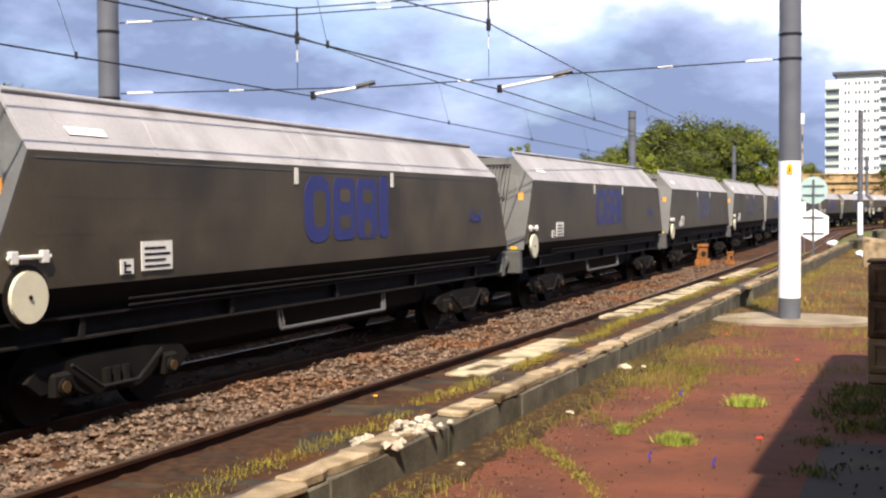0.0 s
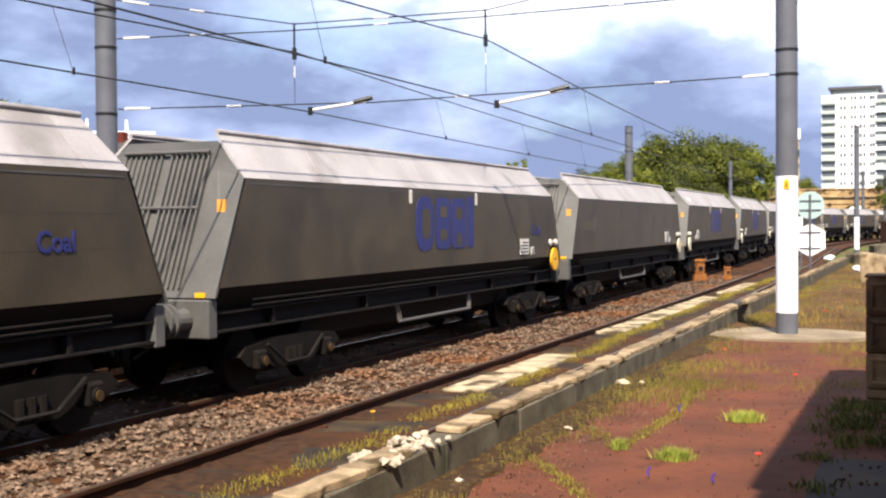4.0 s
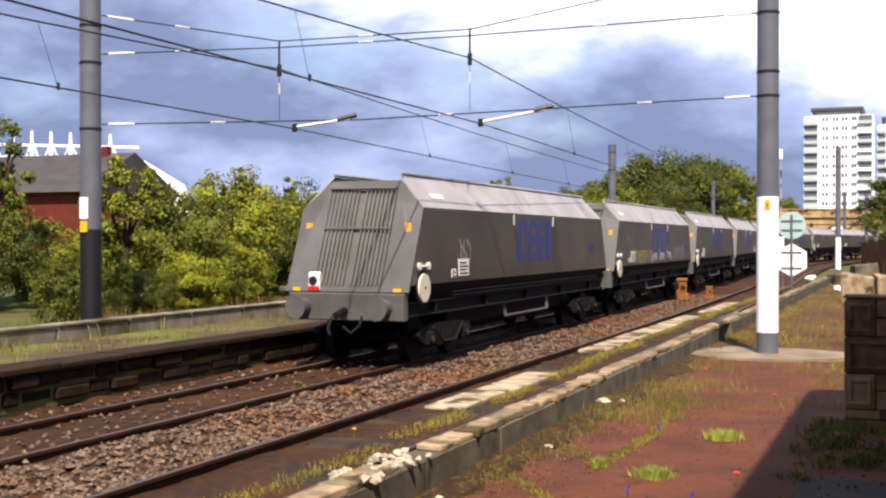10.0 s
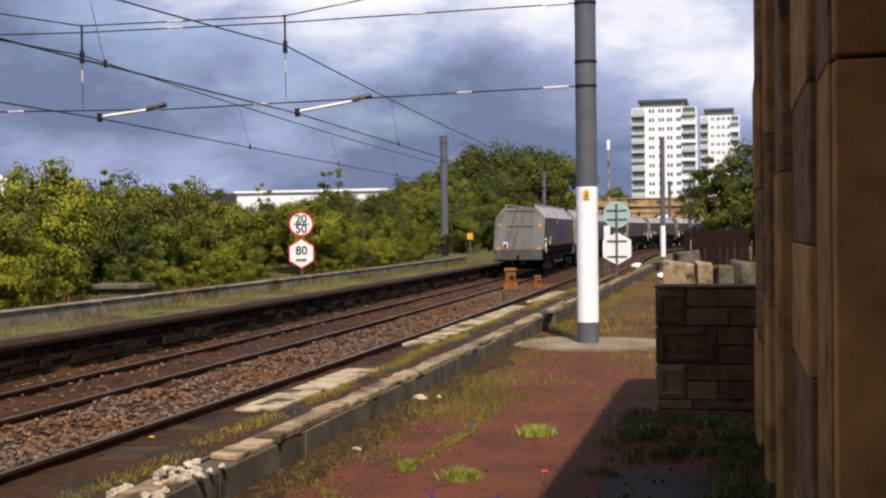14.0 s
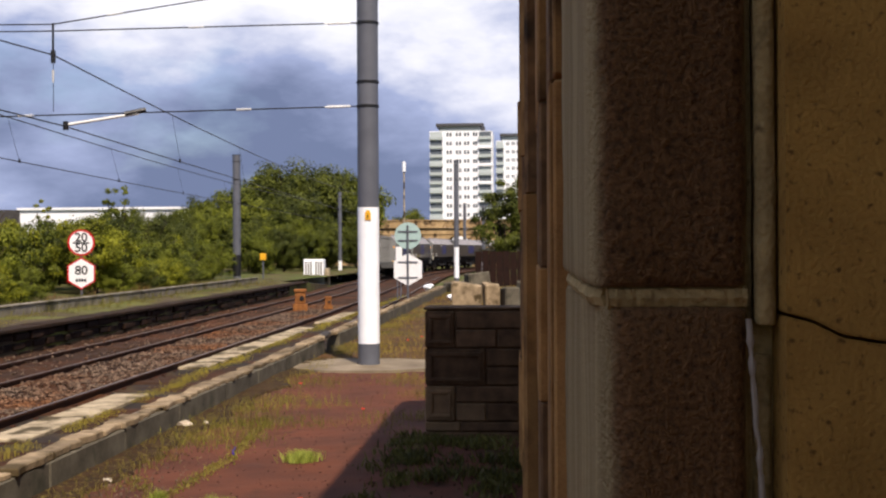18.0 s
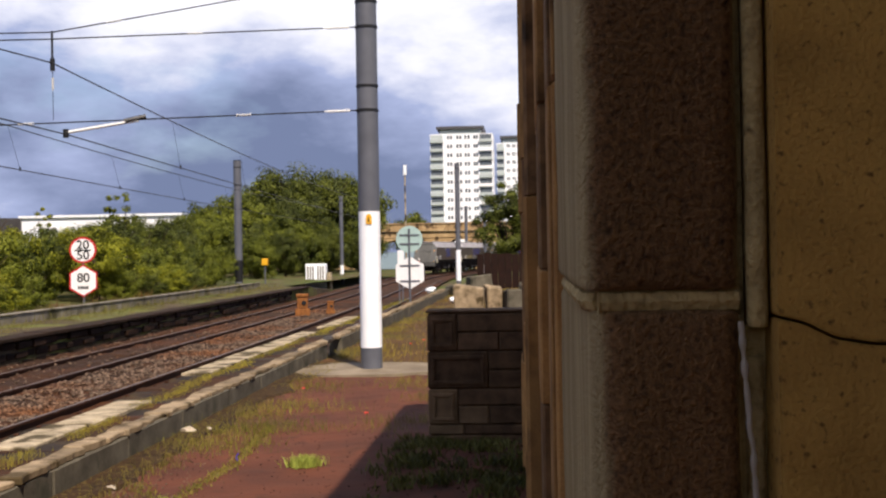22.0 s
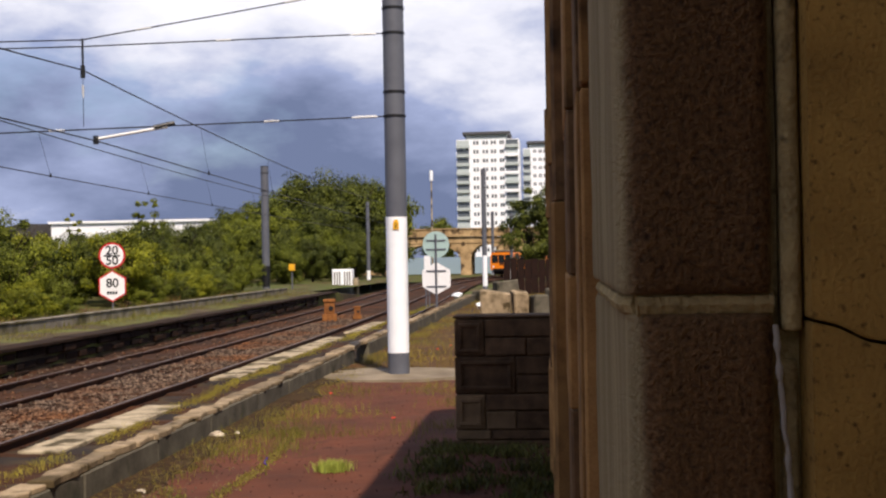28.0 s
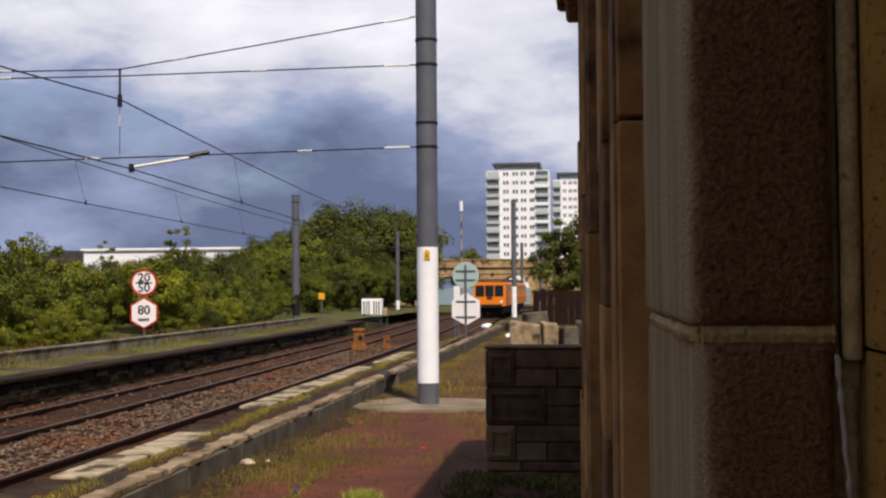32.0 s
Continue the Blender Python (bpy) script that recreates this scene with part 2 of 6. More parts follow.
def quick(name, pts_faces, material, parent=None, label=""):
    me = bpy.data.meshes.new(name)
    me.from_pydata(*pts_faces)
    me.materials.append(material)
    ob = new(name, me)
    if parent is not None:
        ob.parent = parent
    if label:
        tagged(ob, label)
    return ob


def shared(name, src, m, parent=None):
    """Another object on the mesh of src."""
    ob = new(name, src.data)
    ob.parent = parent
    ob.matrix_basis = m
    return ob


# ---- the line of the tracks ----
TRACK = [(-9.7, -150), (-9.7, -60), (-9.7, 0), (-9.7, 30), (-10.3, 60), (-11.5, 92), (-11.6, 112), (-10.3, 132), (-7.0, 150), (-0.3, 166), (11.5, 182), (29, 200), (60, 222), (100, 246), (140, 268)]


def spline(pts, step=1.0):
    out = []
    P = [Vector((*p, 0)) for p in pts]
    for i in range(1, len(P) - 2):
        n = max(2, int((P[i + 1] - P[i]).length / step))
        for k in range(n):
            t = k / n
            a, b, c, d = P[i - 1], P[i], P[i + 1], P[i + 2]
            out.append(0.5 * ((2 * b) + (c - a) * t + (2 * a - 5 * b + 4 * c - d) * t * t + (3 * b - a - 3 * c + d) * t ** 3))
    return out


CENTRE = spline(TRACK)
ARC = [0.0]
for p_, q_ in zip(CENTRE, CENTRE[1:]):
    ARC.append(ARC[-1] + (q_ - p_).length)
S0 = next(a for a, p_ in zip(ARC, CENTRE) if p_.y >= 0)
ARC = [a - S0 for a in ARC]


def on_track(s, side=0.0):
    """The point of the track's middle at s metres past the start, moved to its right by side, and its heading."""
    s, side = float(s), float(side)
    i = int(np.clip(np.searchsorted(ARC, s) - 1, 0, len(ARC) - 2))
    d = (CENTRE[i + 1] - CENTRE[i])
    t = (s - ARC[i]) / d.length
    d.normalize()
    return CENTRE[i] + (CENTRE[i + 1] - CENTRE[i]) * t + side * Vector((d.y, -d.x, 0)), d


def carriage(s, half):
    """The pose of a vehicle whose bogies stand half metres before and behind s."""
    a, b = on_track(s - half)[0], on_track(s + half)[0]
    d = b - a
    return pose(*((a + b) / 2), 0, 0, math.degrees(math.atan2(-d.x, d.y)))

# ---- materials of the place ----
M_ballast = mat("ballast", (0.085, 0.047, 0.026), (0.024, 0.014, 0.009), 0.95, scale=9, fine=45, bump=0.9, coord="World", spots=(0.35, 0.45, 0.62, (0.095, 0.042, 0.017)))
M_stone_ballast = mat("ballast_stone", (0.25, 0.185, 0.14), (0.040, 0.027, 0.019), 0.9, scale=14, fine=80, bump=0.3, coord="World", spots=(0.4, 0.47, 0.66, (0.18, 0.09, 0.045)), island=0.6)
M_earth = mat("earth", (0.17, 0.13, 0.07), (0.06, 0.055, 0.025), 1.0, scale=0.8, fine=14, bump=0.6, coord="World", spots=(0.25, 0.42, 0.6, (0.10, 0.13, 0.03)))
M_red = mat("red_asphalt", (0.180, 0.073, 0.043), (0.092, 0.041, 0.027), 0.92, scale=1.3, fine=38, bump=0.5, coord="World", spots=(2.6, 0.55, 0.74, (0.075, 0.040, 0.026)))
M_asphalt = mat("asphalt", (0.062, 0.048, 0.038), (0.028, 0.023, 0.019), 0.95, scale=2, fine=60, bump=0.4, coord="World", spots=(1.3, 0.5, 0.62, (0.085, 0.06, 0.033)))
M_slab = mat("pale_concrete", (0.56, 0.48, 0.35), (0.22, 0.18, 0.12), 0.9, scale=3, fine=40, bump=0.3, coord="World", spots=(1.9, 0.50, 0.60, (0.10, 0.08, 0.045)))
M_conc = mat("grey_concrete", (0.192, 0.173, 0.134), (0.0816, 0.072, 0.0557), 0.92, scale=2.5, fine=30, bump=0.35, coord="World", spots=(1.6, 0.58, 0.7, (0.07, 0.07, 0.05)))
M_cop = mat("coping_stone", (0.39, 0.31, 0.21), (0.15, 0.115, 0.072), 0.92, scale=4, fine=50, bump=0.5, vary=0.3, coord="World", spots=(3, 0.54, 0.66, (0.10, 0.075, 0.04)))
M_oldstone = mat("sooty_stone", (0.050, 0.028, 0.017), (0.013, 0.008, 0.006), 0.95, scale=5, fine=45, bump=0.8, vary=0.35, coord="World")
M_rail = mat("rusty_rail", (0.11, 0.052, 0.03), (0.042, 0.023, 0.015), 0.75, 0.3, scale=3, fine=60, bump=0.2, coord="World")
M_railtop = mat("worn_railhead", (0.17, 0.13, 0.10), (0.10, 0.07, 0.05), 0.5, 0.6, scale=2, fine=40, bump=0.05, coord="World")
M_sleeper = mat("timber_sleeper", (0.11, 0.075, 0.05), (0.04, 0.028, 0.02), 0.95, scale=6, fine=50, bump=0.5, vary=0.25)
M_sand = mat("sandstone", (0.54, 0.32, 0.122), (0.27, 0.15, 0.056), 0.93, scale=3.5, fine=85, bump=0.8, vary=0.14, coord="World", spots=(2.2, 0.54, 0.74, (0.09, 0.050, 0.024)))
M_sand_d = mat("weathered_sandstone", (0.375, 0.232, 0.111), (0.152, 0.0891, 0.0445), 0.95, scale=7, fine=160, bump=1.0, vary=0.14, coord="World", spots=(3.2, 0.54, 0.7, (0.06, 0.045, 0.03)))
M_mortar = mat("mortar", (0.56, 0.425, 0.20), (0.30, 0.22, 0.10), 0.96, scale=30, fine=220, bump=0.9, coord="World", spots=(60, 0.56, 0.76, (0.14, 0.10, 0.05)))
M_redpaint = mat("red_paint", (0.36, 0.028, 0.03), (0.20, 0.02, 0.02), 0.5, scale=7, fine=60, bump=0.3)
M_grey_pole = mat("grey_paint", (0.150, 0.158, 0.185), (0.115, 0.120, 0.140), 0.5, 0.0, scale=3, fine=50, bump=0.05)
M_white = mat("white_paint", (0.88, 0.90, 0.935), (0.80, 0.82, 0.85), 0.45, scale=3, fine=50, bump=0.05)
M_dark = plain("dark_steel", (0.03, 0.03, 0.032), 0.5, 0.4)
M_wire = plain("copper_wire", (0.035, 0.032, 0.03), 0.5, 0.6)
M_insul = plain("white_insulator", (0.78, 0.77, 0.74), 0.3)
M_yellow = plain("yellow_sign", (0.80, 0.47, 0.02), 0.5)
M_black = plain("black_paint", (0.012, 0.012, 0.013), 0.5)
M_signred = plain("sign_red", (0.55, 0.02, 0.02), 0.4)
M_signgreen = plain("sign_back", (0.42, 0.55, 0.53), 0.5)
M_grass = leafy("grass_blades", (0.06, 0.062, 0.012), (0.26, 0.235, 0.035))
M_leaf_y = leafy("leaf_light", (0.027, 0.040, 0.003), (0.245, 0.252, 0.012))
M_leaf = leafy("leaf_mid", (0.018, 0.030, 0.003), (0.160, 0.178, 0.012))
M_leaf_d = leafy("leaf_dark", (0.014, 0.022, 0.003), (0.10, 0.115, 0.011))
M_bark = mat("bark", (0.10, 0.075, 0.055), (0.05, 0.038, 0.03), 0.95, scale=8, fine=40, bump=0.6)

rng = np.random.default_rng(7)


# ---- ground ----
def grid_sheet(name, xs, ys, zf, material, label, category, kind="structure"):
    xs, ys = np.asarray(xs, float), np.asarray(ys, float)
    v = [(x, y, zf(x, y)) for y in ys for x in xs]
    n = len(xs)
    f_ = [(j * n + i, j * n + i + 1, (j + 1) * n + i + 1, (j + 1) * n + i) for j in range(len(ys) - 1) for i in range(n - 1)]
    ob = quick(name, (v, [], f_), material)
    return tagged(ob, label, category, kind=kind)


def rough(x, y, a, s, z=0.0):
    return a * noise.noise(Vector((x * s, y * s, z)))


far = [-2500, -900, -300, -120, -60]
grid_sheet("ground", far + list(np.arange(-40, 60, 4)) + [80, 150, 400, 1200, 2500], [-600, -200, -60] + list(np.arange(-20, 200, 5)) + [230, 300, 450, 700, 1100, 1800, 2600, 4000],
           lambda x, y: -0.30 + rough(x, y, 0.08, 0.2), M_earth, "brown earth with rough dry grass, reaching the horizon", "ground")

# ballast bed, both tracks; it follows the line of the tracks
def ballast_z(side, y):
    shoulder = -0.10 if abs(side) < 1.4 else -0.13
    return shoulder + rough(side, y, 0.05, 1.3) + rough(side, y, 0.035, 5.0, 3)


bs, sides = np.r_[np.arange(-6, 60, 0.22), np.arange(60, 215, 1.5)], np.r_[np.arange(-1.95, 2.75, 0.16), 3.6, 4.6]
bv = []
for s in bs:
    for d in sides:
        p, _ = on_track(s, d)
        bv.append((p.x, p.y, ballast_z(d, s)))
nb = len(sides)
tagged(quick("ballast", (bv, [], [(j * nb + i, j * nb + i + 1, (j + 1) * nb + i + 1, (j + 1) * nb + i) for j in range(len(bs) - 1) for i in range(nb - 1)]), M_ballast),
       "bed of brown and grey railway ballast, rust stained", "ballast", kind="structure")


def scatter_stones(name, n, place, size, material, label, category):
    """Loose stones, each a squashed and turned eight-faced lump."""
    base = np.array([(1, 0, 0), (-1, 0, 0), (0, 1, 0), (0, -1, 0), (0, 0, 1), (0, 0, -1)], float)
    tri = [(0, 2, 4), (2, 1, 4), (1, 3, 4), (3, 0, 4), (2, 0, 5), (1, 2, 5), (3, 1, 5), (0, 3, 5)]
    V, F = [], []
    for k in range(n):
        p, r = place(), size * rng.uniform(0.55, 1.25)
        q = base * (r * rng.uniform(0.6, 1.15, (6, 1))) * (1, 1, 0.75)
        a = rng.uniform(0, 6.28)
        c, s = math.cos(a), math.sin(a)
        t = rng.uniform(-0.5, 0.5)
        q = q @ np.array([(c, -s, 0), (s, c, 0), (0, 0, 1)]) @ np.array([(1, 0, 0), (0, math.cos(t), -math.sin(t)), (0, math.sin(t), math.cos(t))])
        V.extend((q + p).tolist())
        F.extend([tuple(i + 6 * k for i in f_) for f_ in tri])
    return tagged(quick(name, (V, [], F), material), label, category, kind="stuff")


def ballast_place():
    s = 5 + 45 * rng.random() ** 1.7
    d = rng.choice([rng.uniform(0.85, 2.6), rng.uniform(-1.8, 2.6)], p=[0.8, 0.2])
    p, _ = on_track(s, d)
    return np.array((p.x, p.y, ballast_z(d, s) + 0.015))


scatter_stones("ballast_stones", 15000, ballast_place, 0.042, M_stone_ballast, "loose grey and pinkish ballast stones", "ballast")


# ---- rails and sleepers ----
RAIL = [(-0.07, -0.159), (0.07, -0.159), (0.07, -0.147), (0.012, -0.125), (0.009, -0.045), (0.036, -0.036), (0.036, -0.004), (0.030, 0.0), (-0.030, 0.0), (-0.036, -0.004), (-0.036, -0.036), (-0.009, -0.045), (-0.012, -0.125), (-0.07, -0.147)]


def rail(side, s0, s1, parent, label, top=0.0):
    ss = np.arange(s0, s1 + 0.1, 1.5)
    V, F, n = [], [], len(RAIL)
    for s in ss:
        p, d = on_track(s, side)
        r = Vector((d.y, -d.x, 0))
        V += [tuple(p + r * u + Vector((0, 0, v + top))) for u, v in RAIL]
    for j in range(len(ss) - 1):
        F += [(j * n + i, j * n + (i + 1) % n, (j + 1) * n + (i + 1) % n, (j + 1) * n + i) for i in range(n)]
    ob = quick("rail", (V, [], F), M_rail, parent, label)
    ob.data.materials.append(M_railtop)
    for k, poly in enumerate(ob.data.polygons):
        poly.material_index = 1 if k % n in (7,) else 0
    return ob


def chair_mesh():
    bm = bmesh.new()
    box(bm, -0.15, 0.15, -0.09, 0.09, -0.185, -0.155, 0.008)
    box(bm, 0.06, 0.12, -0.05, 0.05, -0.156, -0.105, 0.012)
    box(bm, -0.12, -0.06, -0.05, 0.05, -0.156, -0.105, 0.012)
    cyl(bm, (0.13, -0.06, -0.16), (0.13, -0.06, -0.13), 0.018, n=6)
    return bm


def sleeper_mesh():
    bm = bmesh.new()
    box(bm, -1.28, 1.28, -0.125, 0.125, -0.30, -0.17, 0.012)
    return bm


far_track = empty("railway_track", pose(0, 0, 0), "running track of rusty rails on timber sleepers", "railway track")
near_track = empty("railway_track", pose(0, 0, 0), "disused track with one rail exposed and paved between the rails", "railway track")
for side in (-0.72, 0.72):
    rail(side, -12, 235, far_track, "rust-brown steel rail with worn head")
rail(2.66, -12, 150, near_track, "rust-brown steel rail")
rail(4.10, -12, 100, near_track, "half-buried rusty rail", top=-0.06)
sl0 = part("sleeper", sleeper_mesh(), M_sleeper, far_track)
ch0 = part("rail_chair", chair_mesh(), M_rail, far_track)
first = True
for s in np.arange(3.0, 75, 0.72):
    p, d = on_track(s)
    m = pose(p.x, p.y, 0.035, 0, 0, math.degrees(math.atan2(-d.x, d.y)) + rng.uniform(-0.8, 0.8))
    if first:
        sl0.matrix_basis, first = m, False
    else:
        shared("sleeper", sl0, m, far_track)
firstc = True
for side, trk, s1 in ((0.72, far_track, 40), (-0.72, far_track, 40), (2.66, near_track, 60)):
    for s in np.arange(3.0, s1, 0.72):
        p, d = on_track(s, side)
        m = pose(p.x, p.y, 0.0, 0, 0, math.degrees(math.atan2(-d.x, d.y)))
        if firstc:
            ch0.matrix_basis, firstc = m, False
        else:
            shared("rail_chair", ch0, m, trk)

# paving between the rails of the near track
grid_sheet("track_paving", np.linspace(-7.02, -4.70, 12), np.arange(-4, 62, 0.5), lambda x, y: -0.135 + rough(x, y, 0.03, 1.1), M_asphalt, "dark worn asphalt and earth between the rails", "paving")
SLABS = [(-6.75, -6.20, 14.7, 16.7), (-6.73, -6.16, 16.75, 19.3), (-6.98, -6.42, 23.6, 26.3), (-7.0, -6.40, 26.35, 29.4), (-7.0, -6.42, 29.45, 32.6), (-6.98, -6.45, 32.65, 35.9), (-6.9, -6.4, 38, 41), (-6.9, -6.42, 41.1, 44)]
for x0, x1, y0, y1 in SLABS:
    bm = bmesh.new()
    box(bm, x0, x1, y0, y1, -0.2, -0.085 + rng.uniform(-0.01, 0.02), 0.015)
    tagged(part("paving_slab", bm, M_slab), "pale cracked concrete slab laid beside the rail", "paving slab", "slabs beside the rail")

# ---- the old platform: red asphalt, low wall, coping ----
def red_z(x, y):
    return rough(x, y, 0.03, 0.6) + rough(x, y, 0.012, 3.0, 5) - 0.0


grid_sheet("platform_floor", np.linspace(-4.40, 0.6, 26), np.arange(-4, 22.01, 0.2), red_z, M_red, "worn red asphalt platform with mossy patches", "platform floor")
grid_sheet("platform_ground", np.linspace(-4.40, 6.0, 22), np.arange(22.0, 110, 0.8), lambda x, y: -0.02 + rough(x, y, 0.06, 0.5) - 0.0006 * (y - 22), mat("dry_verge", (0.15, 0.085, 0.038), (0.06, 0.036, 0.018), 1.0, scale=0.9, fine=12, bump=0.6, coord="World", spots=(0.3, 0.50, 0.66, (0.12, 0.10, 0.03))), "dry brown verge with weeds", "verge")
# grey asphalt whose base colour is darkened to deepen the building's shade
grid_sheet("shade_paving", np.linspace(-1.45, 0.3, 12), np.arange(6.0, 11.01, 0.5), lambda x, y: 0.022 + rough(x, y, 0.015, 0.9), mat("shade_dark_asphalt", (0.056, 0.049, 0.050), (0.028, 0.024, 0.023), 0.8, scale=2, fine=60, bump=0.3, coord="World", spots=(1.2, 0.52, 0.66, (0.06, 0.045, 0.03))), "grey asphalt patch by the building, darkened for its shade", "paving")

wall_low = empty("platform_edge_wall", pose(0, 0, 0), "low concrete wall along the old platform edge", "wall", kind="structure")
y = -3.0
while y < 62:
    n = rng.uniform(1.6, 2.4)
    bm = bmesh.new()
    box(bm, -4.72, -4.42 + rng.uniform(-0.008, 0.008), y, y + n - 0.012, -0.25, 0.285 + rng.uniform(-0.01, 0.01), 0.012)
    if not 25.6 < y < 27.2:
        part("wall_panel", bm, M_conc, wall_low)
    else:
        bm.free()
    y += n
copings = empty("coping", pose(0, 0, 0), "row of broken flat coping stones on the low wall", "coping", kind="structure")
y, cop_src = -3.0, []
while y < 60:
    n = rng.uniform(0.55, 1.15)
    bm = bmesh.new()
    w0, w1 = -4.67 + rng.uniform(-0.05, 0.04), -4.42 + rng.uniform(-0.05, 0.02)
    jag = [(w1 + rng.uniform(-0.045, 0.012), y + n * q) for q in (0.12, 0.27, 0.4, 0.55, 0.68, 0.83)]
    jal = [(w0 + rng.uniform(-0.02, 0.05), y + n * q) for q in (0.8, 0.6, 0.42, 0.2)]
    prism(bm, [(w0, y), (w0 + 0.16, y - 0.02 + rng.uniform(-.02, .03)), (w1, y + rng.uniform(-.02, .02)), *jag, (w1, y + n - 0.02), (w0 + 0.2, y + n - rng.uniform(0, .05)), (w0, y + n - 0.02), *jal], "z", 0.284, 0.345 + rng.uniform(-0.012, 0.025))
    bmesh.ops.bevel(bm, geom=bm.edges[:], offset=0.012, segments=1, affect="EDGES")
    if not (7.9 < y < 9.2):
        ob = part("coping_stone", bm, M_cop, copings)
        ob.matrix_basis = Matrix.Translation((-4.6, y + n / 2, 0.30)) @ pose(0, 0, 0, rng.uniform(-0.8, 0.8), rng.uniform(-1.5, 1.5), rng.uniform(-2.5, 2.5)) @ Matrix.Translation((4.6, -y - n / 2, -0.30))
    else:
        bm.free()
    y += n

M_rubble = mat("white_rubble", (0.56, 0.50, 0.41), (0.32, 0.27, 0.21), 0.9, scale=9, fine=60, bump=0.5, vary=0.2)


def lump(size, seed, squash=0.7):
    bm = bmesh.new()
    bmesh.ops.create_icosphere(bm, subdivisions=2, radius=size)
    for v in bm.verts:
        v.co *= 0.75 + 0.5 * noise.noise(v.co / size * 1.1 + Vector((seed * 3.1, 0, 0)))
        v.co.z *= squash
    return bm


for k in range(44):
    x, yy = rng.uniform(-4.80, -4.40), 7.9 + 1.35 * rng.random()
    ob = part("rubble_stone", lump(rng.uniform(0.028, 0.07), k), M_rubble)
    ob.matrix_basis = pose(x, yy, 0.285 + rng.uniform(0.02, 0.06), rng.uniform(-30, 30), rng.uniform(-30, 30), rng.uniform(0, 360))
    tagged(ob, "broken whitish piece of stone on the wall", "rubble", "rubble on the wall")
for x, yy, r in ((-4.32, 15.1, 0.11), (-4.12, 15.3, 0.06), (-3.47, 53.0, 0.3), (-5.6, 66.0, 0.4), (-4.2, 8.9, 0.05), (-4.05, 11.6, 0.06)):
    ob = part("white_stone", lump(r, x * 7), M_white if yy > 50 else M_rubble)
    ob.matrix_basis = pose(x, yy, r * 0.45 + (-0.05 if yy > 40 else 0), 0, 0, 40)
    tagged(ob, "whitish stone lying on the ground beside weeds", "stone", "stones on the platform")

# ---- the far platform ----
fp = empty("far_platform", pose(0, 0, 0), "low disused platform with a sooty stone face", "platform", kind="structure")
PX = -11.62
M_edge = mat("dark_edge_slab", (0.06, 0.037, 0.023), (0.022, 0.014, 0.009), 0.95, scale=3, fine=40, bump=0.4, coord="World")


def far_edge(y):
    """How the far platform follows the bend of the tracks."""
    return on_track(y, 0)[0].x - (-9.7) + PX


ys = list(np.arange(-10, 80, 1.0))
V, F = [], []
for yy in ys:
    e = far_edge(yy)
    dz = max(0, yy - 66) * 0.045      # the ramp at the end
    V += [(e - 0.06, yy, 0.44 - dz), (e - 2.45, yy, 0.46 - dz + rough(yy, 1, 0.03, 0.7)), (e - 2.45, yy, -0.4), (e - 0.06, yy, -0.4)]
n = len(ys)
F = [(4 * i + a, 4 * i + b, 4 * i + 4 + b, 4 * i + 4 + a) for i in range(n - 1) for a, b in ((0, 1), (1, 2), (2, 3), (3, 0))] + [(0, 3, 2, 1), (4 * n - 4, 4 * n - 3, 4 * n - 2, 4 * n - 1)]
quick("platform_body", (V, [], F), mat("platform_top", (0.15, 0.115, 0.075), (0.06, 0.048, 0.028), 0.95, scale=1.4, fine=25, bump=0.5, coord="World", spots=(0.6, 0.46, 0.62, (0.16, 0.17, 0.05))), fp)
yy = -10.0
while yy < 65:
    n = rng.uniform(1.1, 1.5)
    e = far_edge(yy + n / 2)
    bm = bmesh.new()
    box(bm, e - 0.55, e + 0.08, yy, yy + n - 0.015, 0.40, 0.485 + rng.uniform(-0.006, 0.006), 0.015)
    part("edge_slab", bm, M_edge, fp)
    yy += n
k = 0
for row, (z0, z1) in enumerate(((-0.32, -0.06), (-0.05, 0.17), (0.18, 0.395))):
    yy = -8.0 + 0.2 * row
    while yy < 60:
        n = rng.uniform(0.35, 0.85)
        if yy > 3:
            e = far_edge(yy + n / 2)
            bm = bmesh.new()
            box(bm, e - 0.25, e + rng.uniform(-0.05, 0.05), yy, yy + n - rng.uniform(0.02, 0.07), z0 + rng.uniform(0, 0.04), z1 - rng.uniform(0, 0.05), 0.03)
            part("stone", bm, M_oldstone, fp)
        yy += n
M_kerb = mat("weathered_kerb", (0.33, 0.30, 0.25), (0.15, 0.13, 0.10), 0.92, scale=2, fine=30, bump=0.3, coord="World", spots=(1.1, 0.52, 0.66, (0.10, 0.09, 0.05)))
kb = empty("back_kerb", pose(0, 0, 0), "pale concrete kerb at the back of the far platform", "kerb", kind="structure")
yy = -10.0
while yy < 64:
    e = far_edge(yy)
    bm = bmesh.new()
    box(bm, e - 2.65, e - 2.45, yy, yy + 1.97, 0.2, 0.72 + rng.uniform(-0.03, 0.02), 0.015)
    box(bm, e - 2.68, e - 2.42, yy, yy + 1.97, 0.725, 0.77, 0.012)
    part("kerb_unit", bm, M_kerb, kb)
    yy += 2.0
grid_sheet("bank", np.linspace(-60, -13.9, 24), np.arange(-20, 130, 4), lambda x, y: 0.42 + rough(x, y, 0.15, 0.3) + 0.01 * (-14 - x), M_earth, "rough weedy ground behind the far platform", "ground")

# ---- the old station building on the right: sandstone front ----
bld = empty("station_building", pose(0, 0, 0), "dark weathered sandstone station front with pilasters", "building", kind="structure")


def block(x0, x1, y0, y1, z0, z1, material, bevel=0.008, name="stone_block", parent=None):
    bm = bmesh.new()
    box(bm, x0, x1, y0, y1, z0, z1, bevel)
    return part(name, bm, material, parent or bld)


